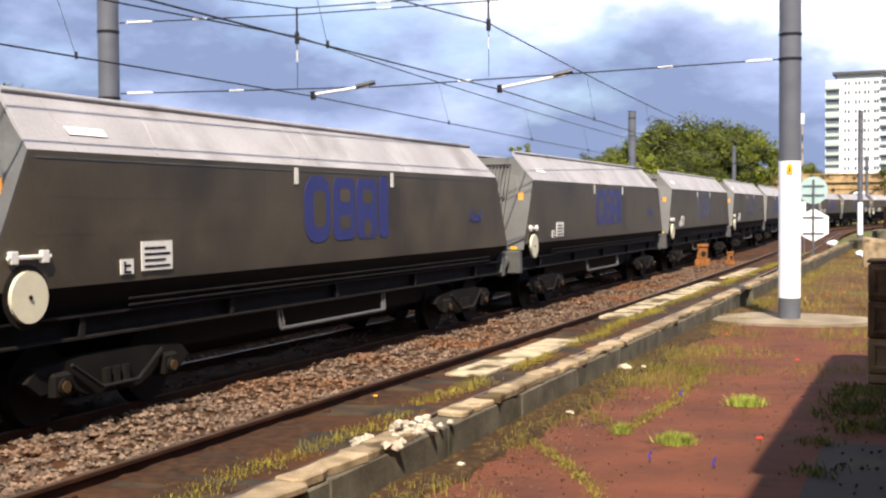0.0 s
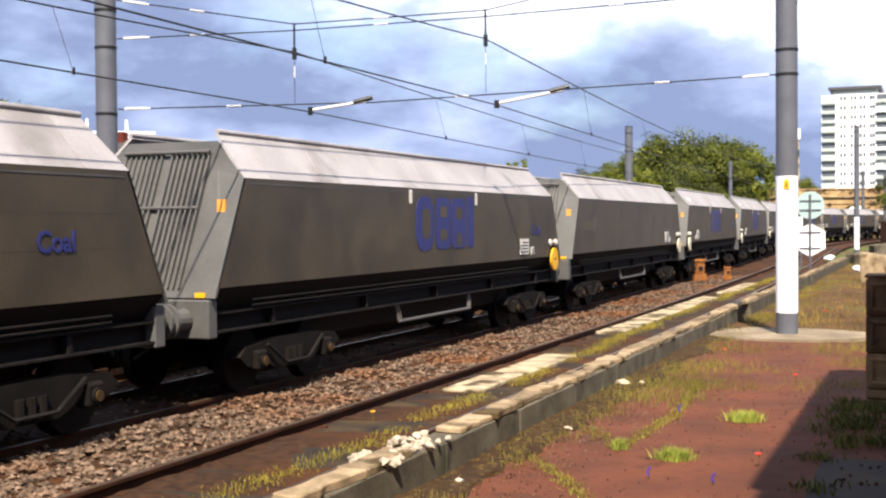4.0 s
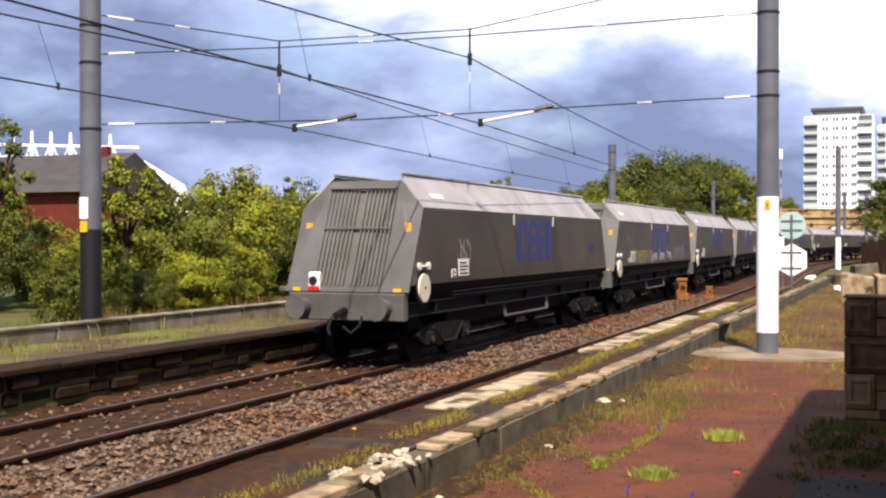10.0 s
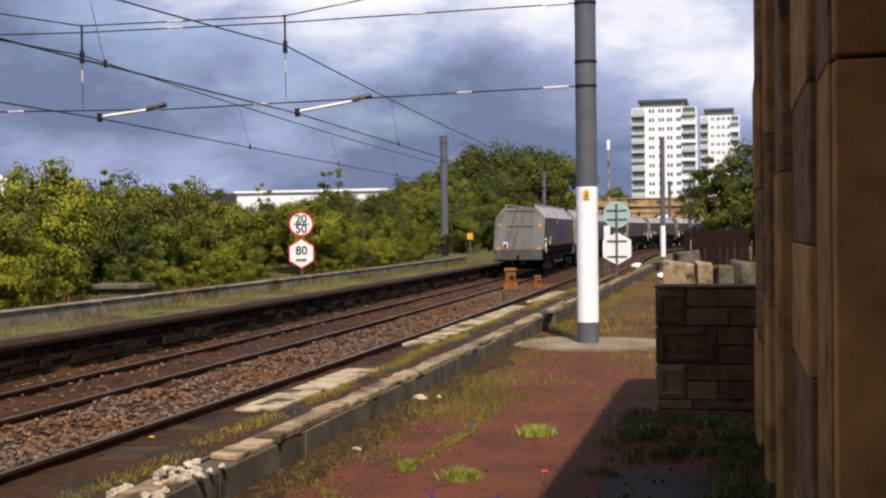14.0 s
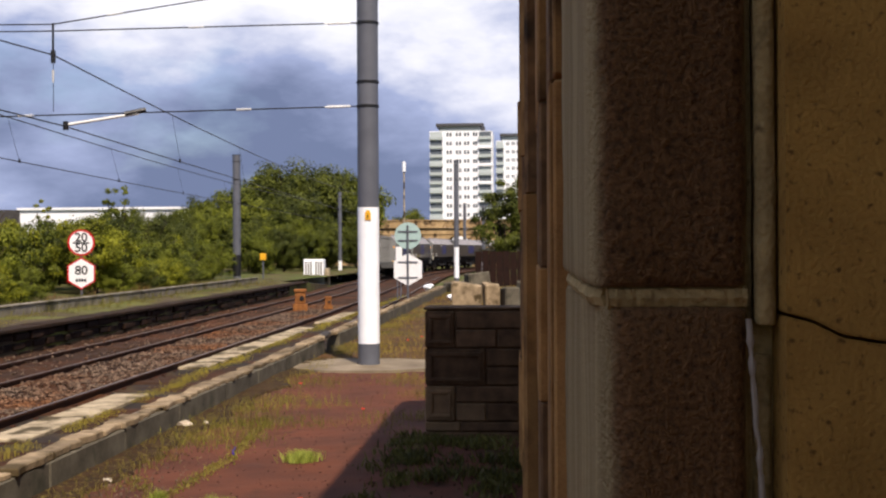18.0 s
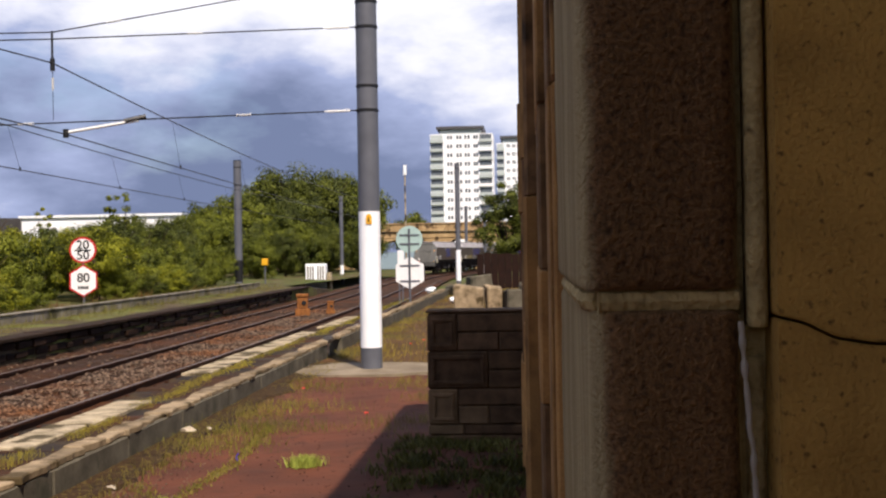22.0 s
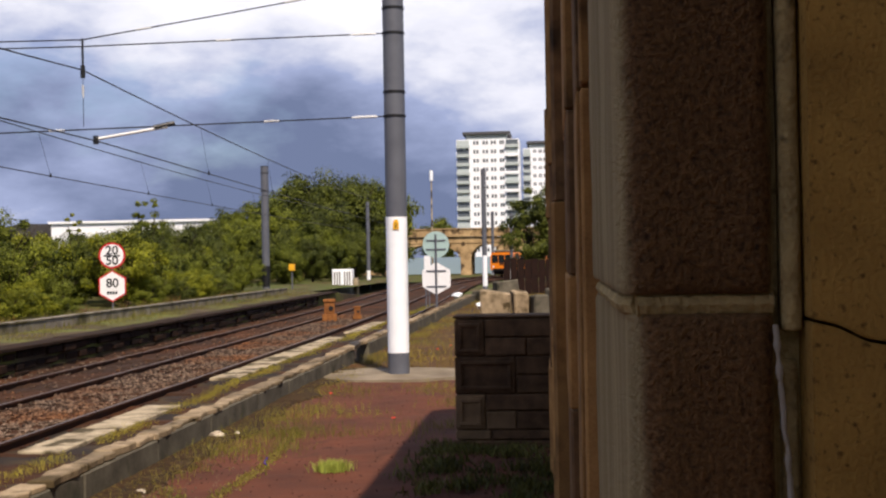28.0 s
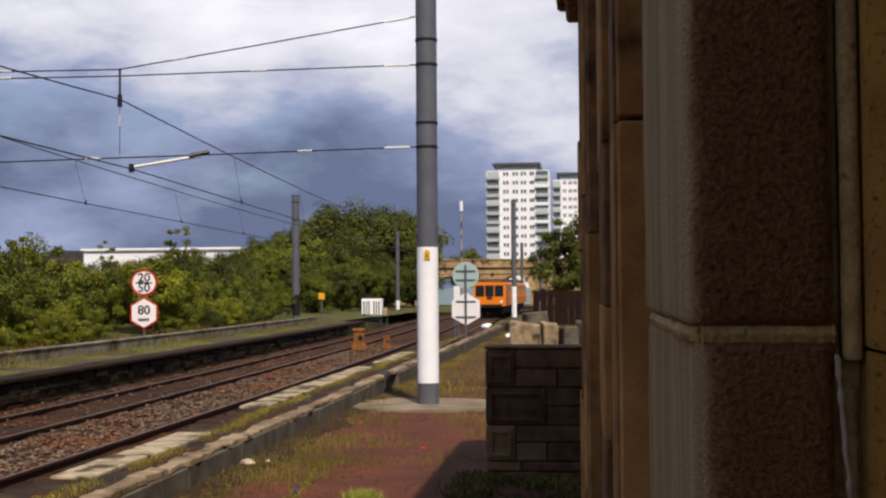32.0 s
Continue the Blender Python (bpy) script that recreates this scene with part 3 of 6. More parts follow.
HB = 5.35
COURSES = [(-0.2, 0.55), (0.55, 1.25), (1.25, 1.92), (1.92, 2.72), (2.72, 3.5), (3.5, 4.2), (4.2, HB)]
# far front wall from the jamb of the doorway to the corner by the broken wall
for z0, z1 in COURSES:
    block(0.02, 0.9, 9.0, 12.4, z0 + 0.003, z1 - 0.003, M_sand_d)
# slim shafts that stand proud of the wall
def shaft(x, y0, y1, joints, cham, step):
    """Tall stones one above the other, the free arris chamfered, each a little before or behind the next."""
    for k, (z0, z1) in enumerate(zip(joints, joints[1:])):
        d = step * (k % 2)
        bm = bmesh.new()
        prism(bm, [(x + d, y1), (x + d, y0 + cham * 2.2), (x + d + cham, y0), (0.9, y0), (0.9, y1)], "z", z0 + 0.004, z1 - 0.004)
        bmesh.ops.bevel(bm, geom=[e for e in bm.edges if abs(e.verts[0].co.z - e.verts[1].co.z) < 1e-4], offset=0.008, segments=1, affect="EDGES")
        part("shaft_stone", bm, M_sand if k % 2 == 0 else M_sand_d, bld)
    bm = bmesh.new()
    box(bm, x + cham + 0.03, 0.88, y0 + 0.03, y1 - 0.01, -0.2, HB - 0.14)
    part("shaft_core", bm, M_mortar, bld)


shaft(-0.14, 12.4, 13.75, (-0.2, 1.1, 2.6, 3.7, HB - 0.135), 0.05, 0.02)
shaft(-0.095, 10.6, 11.0, (-0.2, 1.6, 3.0, HB - 0.135), 0.03, 0.01)
shaft(-0.066, 8.2, 9.0, (-0.2, 2.57, HB - 0.135), 0.022, 0.012)
shaft(0.018, 6.5, 8.2, (-0.2, 0.55, 1.45, 2.12, 2.95, HB - 0.135), 0.012, 0.006)
shaft(0.062, 5.70, 6.5, (-0.2, 2.93, HB - 0.135), 0.006, 0.0)
# cornice
for yy in np.arange(5.7, 13.8, 1.35):
    block(-0.36, 0.9, yy, min(yy + 1.345, 13.95), HB, HB + 0.16, M_sand_d, 0.03, "cornice_stone")
    block(-0.26, 0.9, yy, min(yy + 1.345, 13.95), HB - 0.13, HB - 0.002, M_sand_d, 0.03, "cornice_stone")
# doorway: jamb faced to the south, red frame, near pier
for z0, z1 in ((-0.2, 2.92), (2.94, HB - 0.135)):
    block(0.078, 0.36, 5.55, 5.698, z0, z1, M_sand, 0.01, "jamb_stone")
door = empty("red_door_frame", pose(0, 0, 0), "chipped dark red painted door frame in the doorway", "door frame")
bm = bmesh.new()
box(bm, 0.350, 0.47, 5.2, 5.4, 0.0, 2.48, 0.01)
part("post", bm, M_redpaint, door)
bm = bmesh.new()
box(bm, 0.372, 0.468, 5.22, 5.38, 2.482, 4.6, 0.01)
part("upper_post", bm, M_redpaint, door)
# black sheet added behind the post in place of the doorway's dark interior
bm = bmesh.new()
box(bm, 0.472, 1.5, 5.28, 5.36, 0.0, 4.6, 0.0)
part("board", bm, M_black, door, "black sheet for the unlit inside of the doorway")
# near pier: blocks with worn, rounded arrises, raised mortar joints
M_face = mat("coarse_dark_stone", (0.345, 0.200, 0.090), (0.130, 0.077, 0.038), 0.97, scale=210, fine=700, bump=1.0, spread=0.55, vary=0.1, coord="World", spots=(160, 0.55, 0.75, (0.07, 0.042, 0.024)))


def lit_flank(m, base, dark):
    """The flank of the pier, with streaks that run down it; painted paler than the shaded front for the sky light it
    catches.
    """
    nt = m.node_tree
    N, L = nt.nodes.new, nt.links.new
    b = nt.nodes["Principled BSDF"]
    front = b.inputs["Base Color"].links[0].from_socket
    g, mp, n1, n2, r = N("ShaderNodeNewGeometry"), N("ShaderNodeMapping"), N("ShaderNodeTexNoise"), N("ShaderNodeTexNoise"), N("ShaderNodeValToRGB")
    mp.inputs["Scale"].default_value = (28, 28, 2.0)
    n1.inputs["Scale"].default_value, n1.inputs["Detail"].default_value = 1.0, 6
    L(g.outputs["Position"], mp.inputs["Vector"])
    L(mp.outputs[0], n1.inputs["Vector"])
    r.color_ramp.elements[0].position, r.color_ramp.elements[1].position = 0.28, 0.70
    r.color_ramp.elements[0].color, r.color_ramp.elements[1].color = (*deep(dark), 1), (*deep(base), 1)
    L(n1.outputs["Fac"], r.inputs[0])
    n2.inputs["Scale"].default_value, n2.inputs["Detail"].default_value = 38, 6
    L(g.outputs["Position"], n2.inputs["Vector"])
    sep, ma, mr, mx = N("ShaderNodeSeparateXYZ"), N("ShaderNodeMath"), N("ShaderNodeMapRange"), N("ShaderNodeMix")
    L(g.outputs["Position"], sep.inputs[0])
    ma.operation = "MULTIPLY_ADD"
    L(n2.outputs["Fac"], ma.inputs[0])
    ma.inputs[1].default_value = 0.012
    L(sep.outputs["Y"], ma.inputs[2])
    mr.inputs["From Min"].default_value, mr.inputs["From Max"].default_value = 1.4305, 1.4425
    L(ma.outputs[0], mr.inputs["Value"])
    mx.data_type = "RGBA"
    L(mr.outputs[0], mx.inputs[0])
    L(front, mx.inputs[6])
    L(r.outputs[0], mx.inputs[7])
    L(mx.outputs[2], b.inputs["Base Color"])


lit_flank(M_face, (0.56, 0.44, 0.235), (0.37, 0.28, 0.14))
M_ochre = mat("ochre_sandstone", (0.53, 0.335, 0.098), (0.31, 0.19, 0.056), 0.95, scale=12, fine=260, bump=0.5, vary=0.06, coord="World", spots=(150, 0.58, 0.70, (0.19, 0.115, 0.038)))
WALLJ = (-0.2, 0.62, 1.42, 2.168, 2.98, 3.9, HB)
PIER = [(-0.2, 0.62), (0.63, 1.42), (1.43, 2.172), (2.186, 2.98), (2.99, 3.9), (3.91, HB)]


def worn_stone(profile, z0, z1, r, wear, seed):
    """A tall stone on an outline of (x, y), its upper and lower arrises rounded off by r and its faces uneven by wear."""
    bm = bmesh.new()
    xs, ys = [p[0] for p in profile], [p[1] for p in profile]
    zs = [(z0, r), (z0 + 0.3 * r, 0.29 * r), (z0 + r, 0.0)] + [(z, 0.0) for z in np.arange(z0 + r + 0.03, z1 - r - 0.015, 0.03)] + [(z1 - r, 0.0), (z1 - 0.3 * r, 0.29 * r), (z1, r)]
    rings = []
    for z, d in zs:
        ring = []
        for x, y in profile:
            p = Vector((min(max(x, min(xs) + d), max(xs) - d), max(y, min(ys) + d), float(z)))
            k = Vector((seed * 2.3, 0, 0))
            p += wear * Vector((noise.noise(p * 9 + k) + 0.4 * noise.noise(p * 45 + k), noise.noise(p * 11 - k) + 0.4 * noise.noise(p * 50 - k), 0.6 * noise.noise(p * 16 + k) if d else 0))
            ring.append(bm.verts.new(p))
        rings.append(ring)
    n = len(profile)
    for a, b in zip(rings, rings[1:]):
        for i in range(n):
            bm.faces.new((a[i], a[(i + 1) % n], b[(i + 1) % n], b[i]))
    bm.faces.new(rings[0][::-1])
    bm.faces.new(rings[-1])
    bmesh.ops.recalc_face_normals(bm, faces=bm.faces)
    return bm


for i, (z0, z1) in enumerate(PIER):
    d = 0.009 if i % 2 == 0 else 0.0
    flank = [(0.015 + 0.3 * d, 1.99)] + [(0.016 + d * (0.3 + 0.7 * k / 7), 1.94 - 0.066 * k) for k in range(8)]
    nose = [(0.0165 + d, 1.464), (0.0185 + d, 1.448), (0.0215 + d, 1.437), (0.0255 + d, 1.429), (0.031 + d, 1.4235), (0.037 + d, 1.4207)]
    front = [(0.048 + 0.012 * k, 1.42) for k in range(6)] + [(0.116, 1.421), (0.122, 1.424), (0.126, 1.430), (0.128, 1.44), (0.128, 1.99)]
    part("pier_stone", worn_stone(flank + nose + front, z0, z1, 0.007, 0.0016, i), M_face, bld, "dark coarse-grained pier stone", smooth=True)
for z0, z1 in zip(WALLJ, WALLJ[1:]):
    bm = bmesh.new()
    a, b = (0.006 if abs(z0 - 2.168) < 0.01 else 0.0), (0.006 if abs(z1 - 2.168) < 0.01 else 0.0)
    prism(bm, [(0.148, z0 + 0.0012), (0.165, z0 + 0.0012 - 0.7 * a), (0.185, z0 + 0.0012 - 2.4 * a), (0.21, z0 + 0.0012 - 3.1 * a), (0.9, z0 + 0.0012 - 3.5 * a), (0.9, z1 - 0.0012 - 3.5 * b), (0.21, z1 - 0.0012 - 3.1 * b), (0.185, z1 - 0.0012 - 2.4 * b), (0.165, z1 - 0.0012 - 0.7 * b), (0.148, z1 - 0.0012)], "y", 1.40, 2.0)
    bmesh.ops.bevel(bm, geom=[e for e in bm.edges if min(v.co.y for v in e.verts) < 1.41], offset=0.0014, segments=2, affect="EDGES")
    part("wall_stone", bm, M_ochre, bld)
bm = bmesh.new()
box(bm, 0.036, 0.128, 1.436, 1.97, -0.2, HB - 0.01)
part("pier_joint", bm, M_mortar, bld)
# ragged pointing that squeezes out of the level joint
bm = bmesh.new()
tube(bm, [(0.030 + 0.004 * k, 1.4345 - 0.002 * min(1, k / 3) + 0.002 * noise.noise(Vector((k * 0.7, 0, 0))), 2.1785 + 0.0015 * noise.noise(Vector((k * 0.5, 4, 0)))) for k in range(25)], 0.0085, 8)
tube(bm, [(0.0255 + 0.0016 * noise.noise(Vector((k * 0.9, 2, 0))), 1.95 - 0.04 * k, 2.1785 + 0.002 * noise.noise(Vector((k * 0.6, 7, 0)))) for k in range(13)] + [(0.034, 1.442, 2.1785)], 0.0085, 8)
part("pointing", bm, M_mortar, bld, "ragged tan mortar in the level joint")
# raised fillet of mortar beside the wall, broken away below the joint
def fillet(z0, z1, y, seed):
    half = [(0.1325, y + 0.02), (0.1325, y + 0.006), (0.1340, y + 0.002), (0.1368, y), (0.1400, y - 0.0008), (0.1432, y), (0.1456, y + 0.0025), (0.1466, y + 0.006), (0.1466, y + 0.02)]
    part("mortar_fillet", worn_stone(half, z0, z1, 0.003, 0.0015, seed), M_mortar, bld, "", True)


fillet(2.160, HB - 0.02, 1.4225, 11)
fillet(-0.2, 2.138, 1.440, 12)
bm = bmesh.new()
box(bm, 0.1285, 0.1475, 1.446, 1.97, -0.2, HB - 0.02)
part("joint_backing", bm, M_mortar, bld)
bm = bmesh.new()
rings = []
for z in np.arange(2.164, 1.90, -0.005):
    q = min(1, (2.164 - z) / 0.14)
    x, r = 0.1265 + 0.0095 * q + 0.0022 * noise.noise(Vector((0, 2, z * 60))), 0.0020 + 0.0016 * noise.noise(Vector((9, 2, z * 110)))
    rings.append([bm.verts.new((x + r * math.cos(a), 1.4215 - 0.003 * q + 0.8 * r * math.sin(a), z)) for a in np.arange(8) * math.pi / 4])
for u, v in zip(rings, rings[1:]):
    for k in range(8):
        bm.faces.new((u[k], u[(k + 1) % 8], v[(k + 1) % 8], v[k]))
bmesh.ops.recalc_face_normals(bm, faces=bm.faces)
part("mortar_streak", bm, M_rubble, bld, "white run of mortar in the joint")
# body of the building, closed behind the camera
block(0.902, 8.0, 2.0, 13.75, -0.2, HB, M_sand, 0.0, "building_body")
block(0.30, 8.0, -6.0, 1.35, -0.2, HB, M_sand, 0.0, "building_wing")
bm = bmesh.new()
box(bm, 0.2, 8.0, 1.37, 5.3, 4.6, HB)
part("lintel", bm, M_sand_d, bld)
bm = bmesh.new()
box(bm, -0.2, 8.2, -6.2, 13.9, HB + 0.162, HB + 0.34)
part("roof", bm, plain("slate", (0.10, 0.10, 0.11), 0.7), bld)

# ---- broken stub of the screen wall ----
stub = empty("broken_wall_end", pose(-1.26, 14.42, 0), "end of a broken wall of dark panelled stone blocks", "wall")
M_stub = mat("dark_panel_stone", (0.225, 0.150, 0.088), (0.085, 0.058, 0.036), 0.95, scale=6, fine=60, bump=0.6, vary=0.2)
M_stub_l = mat("light_panel_stone", (0.33, 0.235, 0.135), (0.17, 0.12, 0.07), 0.95, scale=4, fine=60, bump=0.6, vary=0.1)


def panel_block(x0, x1, z0, z1, material, framed):
    bm = bmesh.new()
    box(bm, x0 + 0.006, x1 - 0.006, 0, 0.55, z0 + 0.006, z1 - 0.006, 0.014)
    if framed:
        a, b, c, d = x0 + 0.05, x1 - 0.05, z0 + 0.05, z1 - 0.05
        box(bm, a, b, -0.028, 0.002, c, c + 0.045, 0.008)
        box(bm, a, b, -0.028, 0.002, d - 0.045, d, 0.008)
        box(bm, a, a + 0.045, -0.028, 0.002, c + 0.046, d - 0.046, 0.008)
        box(bm, b - 0.045, b, -0.028, 0.002, c + 0.046, d - 0.046, 0.008)
    part("stone_block", bm, material, stub)


for row in [((0, .42, .08, .20, M_stub_l, 0), (.42, 1.25, .08, .20, M_stub, 0)), ((0, .36, .20, .62, M_stub_l, 1), (.36, .72, .20, .42, M_stub_l, 0), (.72, 1.25, .20, .42, M_stub, 0), (.36, 1.25, .42, .62, M_stub, 0)),
            ((0, .72, .62, 1.06, M_stub, 1), (.72, 1.25, .62, .84, M_stub, 0), (.72, 1.25, .84, 1.06, M_stub, 0)), ((0, .36, 1.06, 1.50, M_stub, 1), (.36, .85, 1.06, 1.28, M_stub, 0), (.85, 1.25, 1.06, 1.28, M_stub, 0), (.36, 1.25, 1.28, 1.50, M_stub, 0)), ((-.02, 1.26, 1.50, 1.545, M_stub, 0),)]:
    for a in row:
        panel_block(*a)
panel_block(-0.02, 1.26, -0.05, 0.08, M_stub, 0)
bm = bmesh.new()
box(bm, 0.03, 1.22, 0.05, 0.5, -0.04, 1.52)
part("wall_core", bm, M_stub, stub)

# ---- overhead line: masts, span wires, catenary ----
def round_sides(me):
    """Smooth round the tube, with a crisp edge at its two ends."""
    for p in me.polygons:
        p.use_smooth = len(p.vertices) == 4
    for e in me.edges:
        a, b = (me.vertices[i].co for i in e.vertices)
        e.use_edge_sharp = abs(a.z - b.z) < 1e-4


def mast(x, y, z0, height, r, bands, label, white=None, plate=None, taper=0.0):
    ob = empty("catenary_mast", pose(x, y, z0), label, "mast", "overhead line masts")
    zs = [0.0] + ([white[0], white[1]] if white else []) + [height]
    mats = [M_grey_pole, M_white, M_grey_pole] if white else [M_grey_pole]
    if white and len(white) > 2:
        mats[1] = white[2]
    for (a, b), m_ in zip(zip(zs, zs[1:]), mats):
        bm = bmesh.new()
        cyl(bm, (0, 0, a - (0.3 if a == 0 else 0)), (0, 0, b), r * (1 if m_ is not M_grey_pole or a == 0 else 0.985), n=28)
        part("painted_base" if m_ is M_white else "tube", bm, m_, ob, smooth=False)
        round_sides(ob.children[-1].data)
    bm = bmesh.new()
    cyl(bm, (0, 0, height), (0, 0, height + 0.03), r * 1.03, n=24)
    part("cap", bm, M_dark, ob)
    for b in bands:
        bm = bmesh.new()
        cyl(bm, (0, 0, b - 0.022), (0, 0, b + 0.022), r * 1.05, n=24)
        part("clamp_band", bm, M_dark, ob)
    return ob


near_mast = mast(-3.08, 22.95, 0.0, 9.2, 0.205, (4.94, 5.40, 6.52, 7.0), "tall round grey steel mast with white painted base", (0.44, 3.02))
bm = bmesh.new()
prism(bm, [(-0.055, -0.08), (0.055, -0.08), (0.055, 0.05), (0.03, 0.105), (-0.03, 0.105), (-0.055, 0.05)], "y", -0.222, -0.207)
pl = part("warning_plate", bm, M_yellow, near_mast, "small yellow warning plate")
pl.location = (0.02, 0, 2.86)
bm = bmesh.new()
prism(bm, [(-0.012, -0.05), (0.014, -0.05), (0.004, -0.01), (0.02, 0.0), (-0.006, 0.05), (-0.02, 0.05), (-0.004, 0.005), (-0.02, -0.005)], "y", -0.226, -0.2225)
part("bolt_mark", bm, M_black, pl)
M_pad = mat("stained_pad", (0.33, 0.28, 0.21), (0.15, 0.12, 0.085), 0.92, scale=1.6, fine=40, bump=0.3, coord="World")
bm = bmesh.new()
pts = [(1.55 * math.cos(a) * (1 + 0.12 * math.sin(3 * a + 1)), 1.35 * math.sin(a) * (1 + 0.1 * math.cos(2 * a))) for a in np.linspace(0, 2 * math.pi, 22, endpoint=False)]
prism(bm, pts, "z", -0.05, 0.045)
ob = part("mast_pad", bm, M_pad)
ob.location = (-3.15, 22.95, 0)
tagged(ob, "cracked pale concrete pad round the mast foot", "concrete pad")

M1 = (-15.0, 18.1)
far_mast = mast(M1[0], M1[1], 0.45, 7.6, 0.2, (3.85, 5.1, 5.8), "round grey steel mast with dark lower part behind the far platform", (0.12, 1.95, M_dark))
bm = bmesh.new()
box(bm, -0.09, 0.09, -0.215, -0.19, 2.15, 2.55)
part("number_plate", bm, M_white, far_mast, "white plate")
bm = bmesh.new()
box(bm, -0.075, 0.075, -0.215, -0.19, 1.9, 2.1)
part("warning_plate", bm, M_yellow, far_mast, "small yellow plate")
for x, y, z0, h, r, lab, wh in ((-17.9, 72.0, 0.45, 7.6, 0.24, "round grey mast by the bushes", (0.2, 1.5, M_dark)), (-5.85, 95.0, -0.1, 9.4, 0.20, "grey mast with white painted base on the verge", (0.05, 2.5)),
                            (-16.2, 101.0, 0.0, 7.2, 0.16, "slim grey mast far along the track", (0.5, 1.3)), (-8.2, 150.0, 0, 8.0, 0.2, "far mast by the curve", (0.1, 0.2)), (-4.6, 118.0, 0, 6.6, 0.16, "far grey mast beside the tree", (0.1, 1.0))):
    mast(x, y, z0, h, r, (h - 0.4, h - 1.5), lab, wh)

PA, PB = Vector((-3.08, 22.95, 0)), Vector((M1[0], M1[1], 0))


def on_span(x, z):
    t = (x - PA.x) / (PB.x - PA.x)
    p = PA.lerp(PB, t)
    return Vector((p.x, p.y, z))


def sag_line(a, b, sag, n=14):
    a, b = Vector(a), Vector(b)
    return [a.lerp(b, k / n) - Vector((0, 0, sag * 4 * (k / n) * (1 - k / n))) for k in range(n + 1)]


def wire(name, pts, r, label, material=None, category="cable", group="overhead wires"):
    bm = bmesh.new()
    tube(bm, pts, r)
    return tagged(part(name, bm, material or M_wire), label, category, group)


def insulator(parent, a, b, r=0.035, material=None):
    """A strut of sheds strung on a rod from a to b."""
    a, b = Vector(a), Vector(b)
    bm = bmesh.new()
    cyl(bm, a, b, r * 0.4, n=8)
    for k in range(7):
        c = a.lerp(b, (k + 0.7) / 8)
        d = (b - a).normalized() * 0.012
        cyl(bm, c - d, c + d, r, r * 0.75, n=10)
    return part("insulator", bm, material or M_insul, parent)


span = empty("span_wire_set", pose(0, 0, 0), "cross span wires with white insulators between two masts", "span wires")
ends = on_span(-3.3, 0), on_span(M1[0] + 0.2, 0)
HANG = [(-11.69, 5.95, 5.50, 4.48), (-8.34, 6.18, 5.72, 4.66)]
lines = {
    "lower": [on_span(-3.28, 4.94), on_span(-6.9, 4.70), on_span(-10.3, 4.48), on_span(M1[0] + 0.2, 4.39)],
    "middle": [on_span(-3.28, 6.52), on_span(-8.34, 6.08), on_span(-11.69, 5.85), on_span(M1[0] + 0.2, 5.72)],
    "upper": [on_span(-3.28, 7.45), on_span(-6.2, 6.72), on_span(-8.34, 6.20), on_span(-11.69, 5.97), on_span(M1[0] + 0.2, 6.45)],
}
for nm, pts in lines.items():
    bm = bmesh.new()
    tube(bm, pts, 0.013)
    part("span_wire", bm, M_wire, span)
    for a, b in ((pts[0], pts[1]), (pts[-1], pts[-2])):
        d = (b - a).normalized()
        insulator(span, a + d * 0.12, a + d * 0.62)
    for k in range(len(pts) - 1):
        c = pts[k].lerp(pts[k + 1], 0.55)
        d = (pts[k + 1] - pts[k]).normalized() * 0.16
        if (pts[k + 1] - pts[k]).length > 2:
            insulator(span, c - d, c + d, 0.026)
for x, zt, zm, zb in HANG:
    bm = bmesh.new()
    cyl(bm, on_span(x, zt + 0.04), on_span(x, zm - 0.08), 0.02, n=6)
    part("hanger", bm, M_dark, span)
    bm = bmesh.new()
    cyl(bm, on_span(x, zm - 0.08), on_span(x, zb), 0.006, n=5)
    part("dropper", bm, M_wire, span)
    bm = bmesh.new()
    cyl(bm, on_span(x, zm + 0.02), on_span(x, zm - 0.2), 0.045, n=8)
    part("hanger_clamp", bm, M_dark, span)
    insulator(span, on_span(x, zm - 0.32), on_span(x, zm - 0.55), 0.022)
ARMS = [((-11.42, 4.31), (-10.45, 4.50)), ((-8.15, 4.41), (-7.0, 4.68))]
for (xa, za), (xb, zb) in ARMS:
    bm = bmesh.new()
    cyl(bm, on_span(xa, za + 0.03), on_span(xb, zb), 0.028, n=10)
    part("steady_arm", bm, M_insul, span, "white steady arm")
    bm = bmesh.new()
    cyl(bm, on_span(xa, za - 0.06), on_span(xa, za + 0.09), 0.05, n=10)
    part("arm_clamp", bm, M_dark, span)
    bm = bmesh.new()
    cyl(bm, on_span(xb + 0.12, zb + 0.07), on_span(xb - 0.22, zb - 0.02), 0.045, n=8)
    part("arm_bracket", bm, M_dark, span)

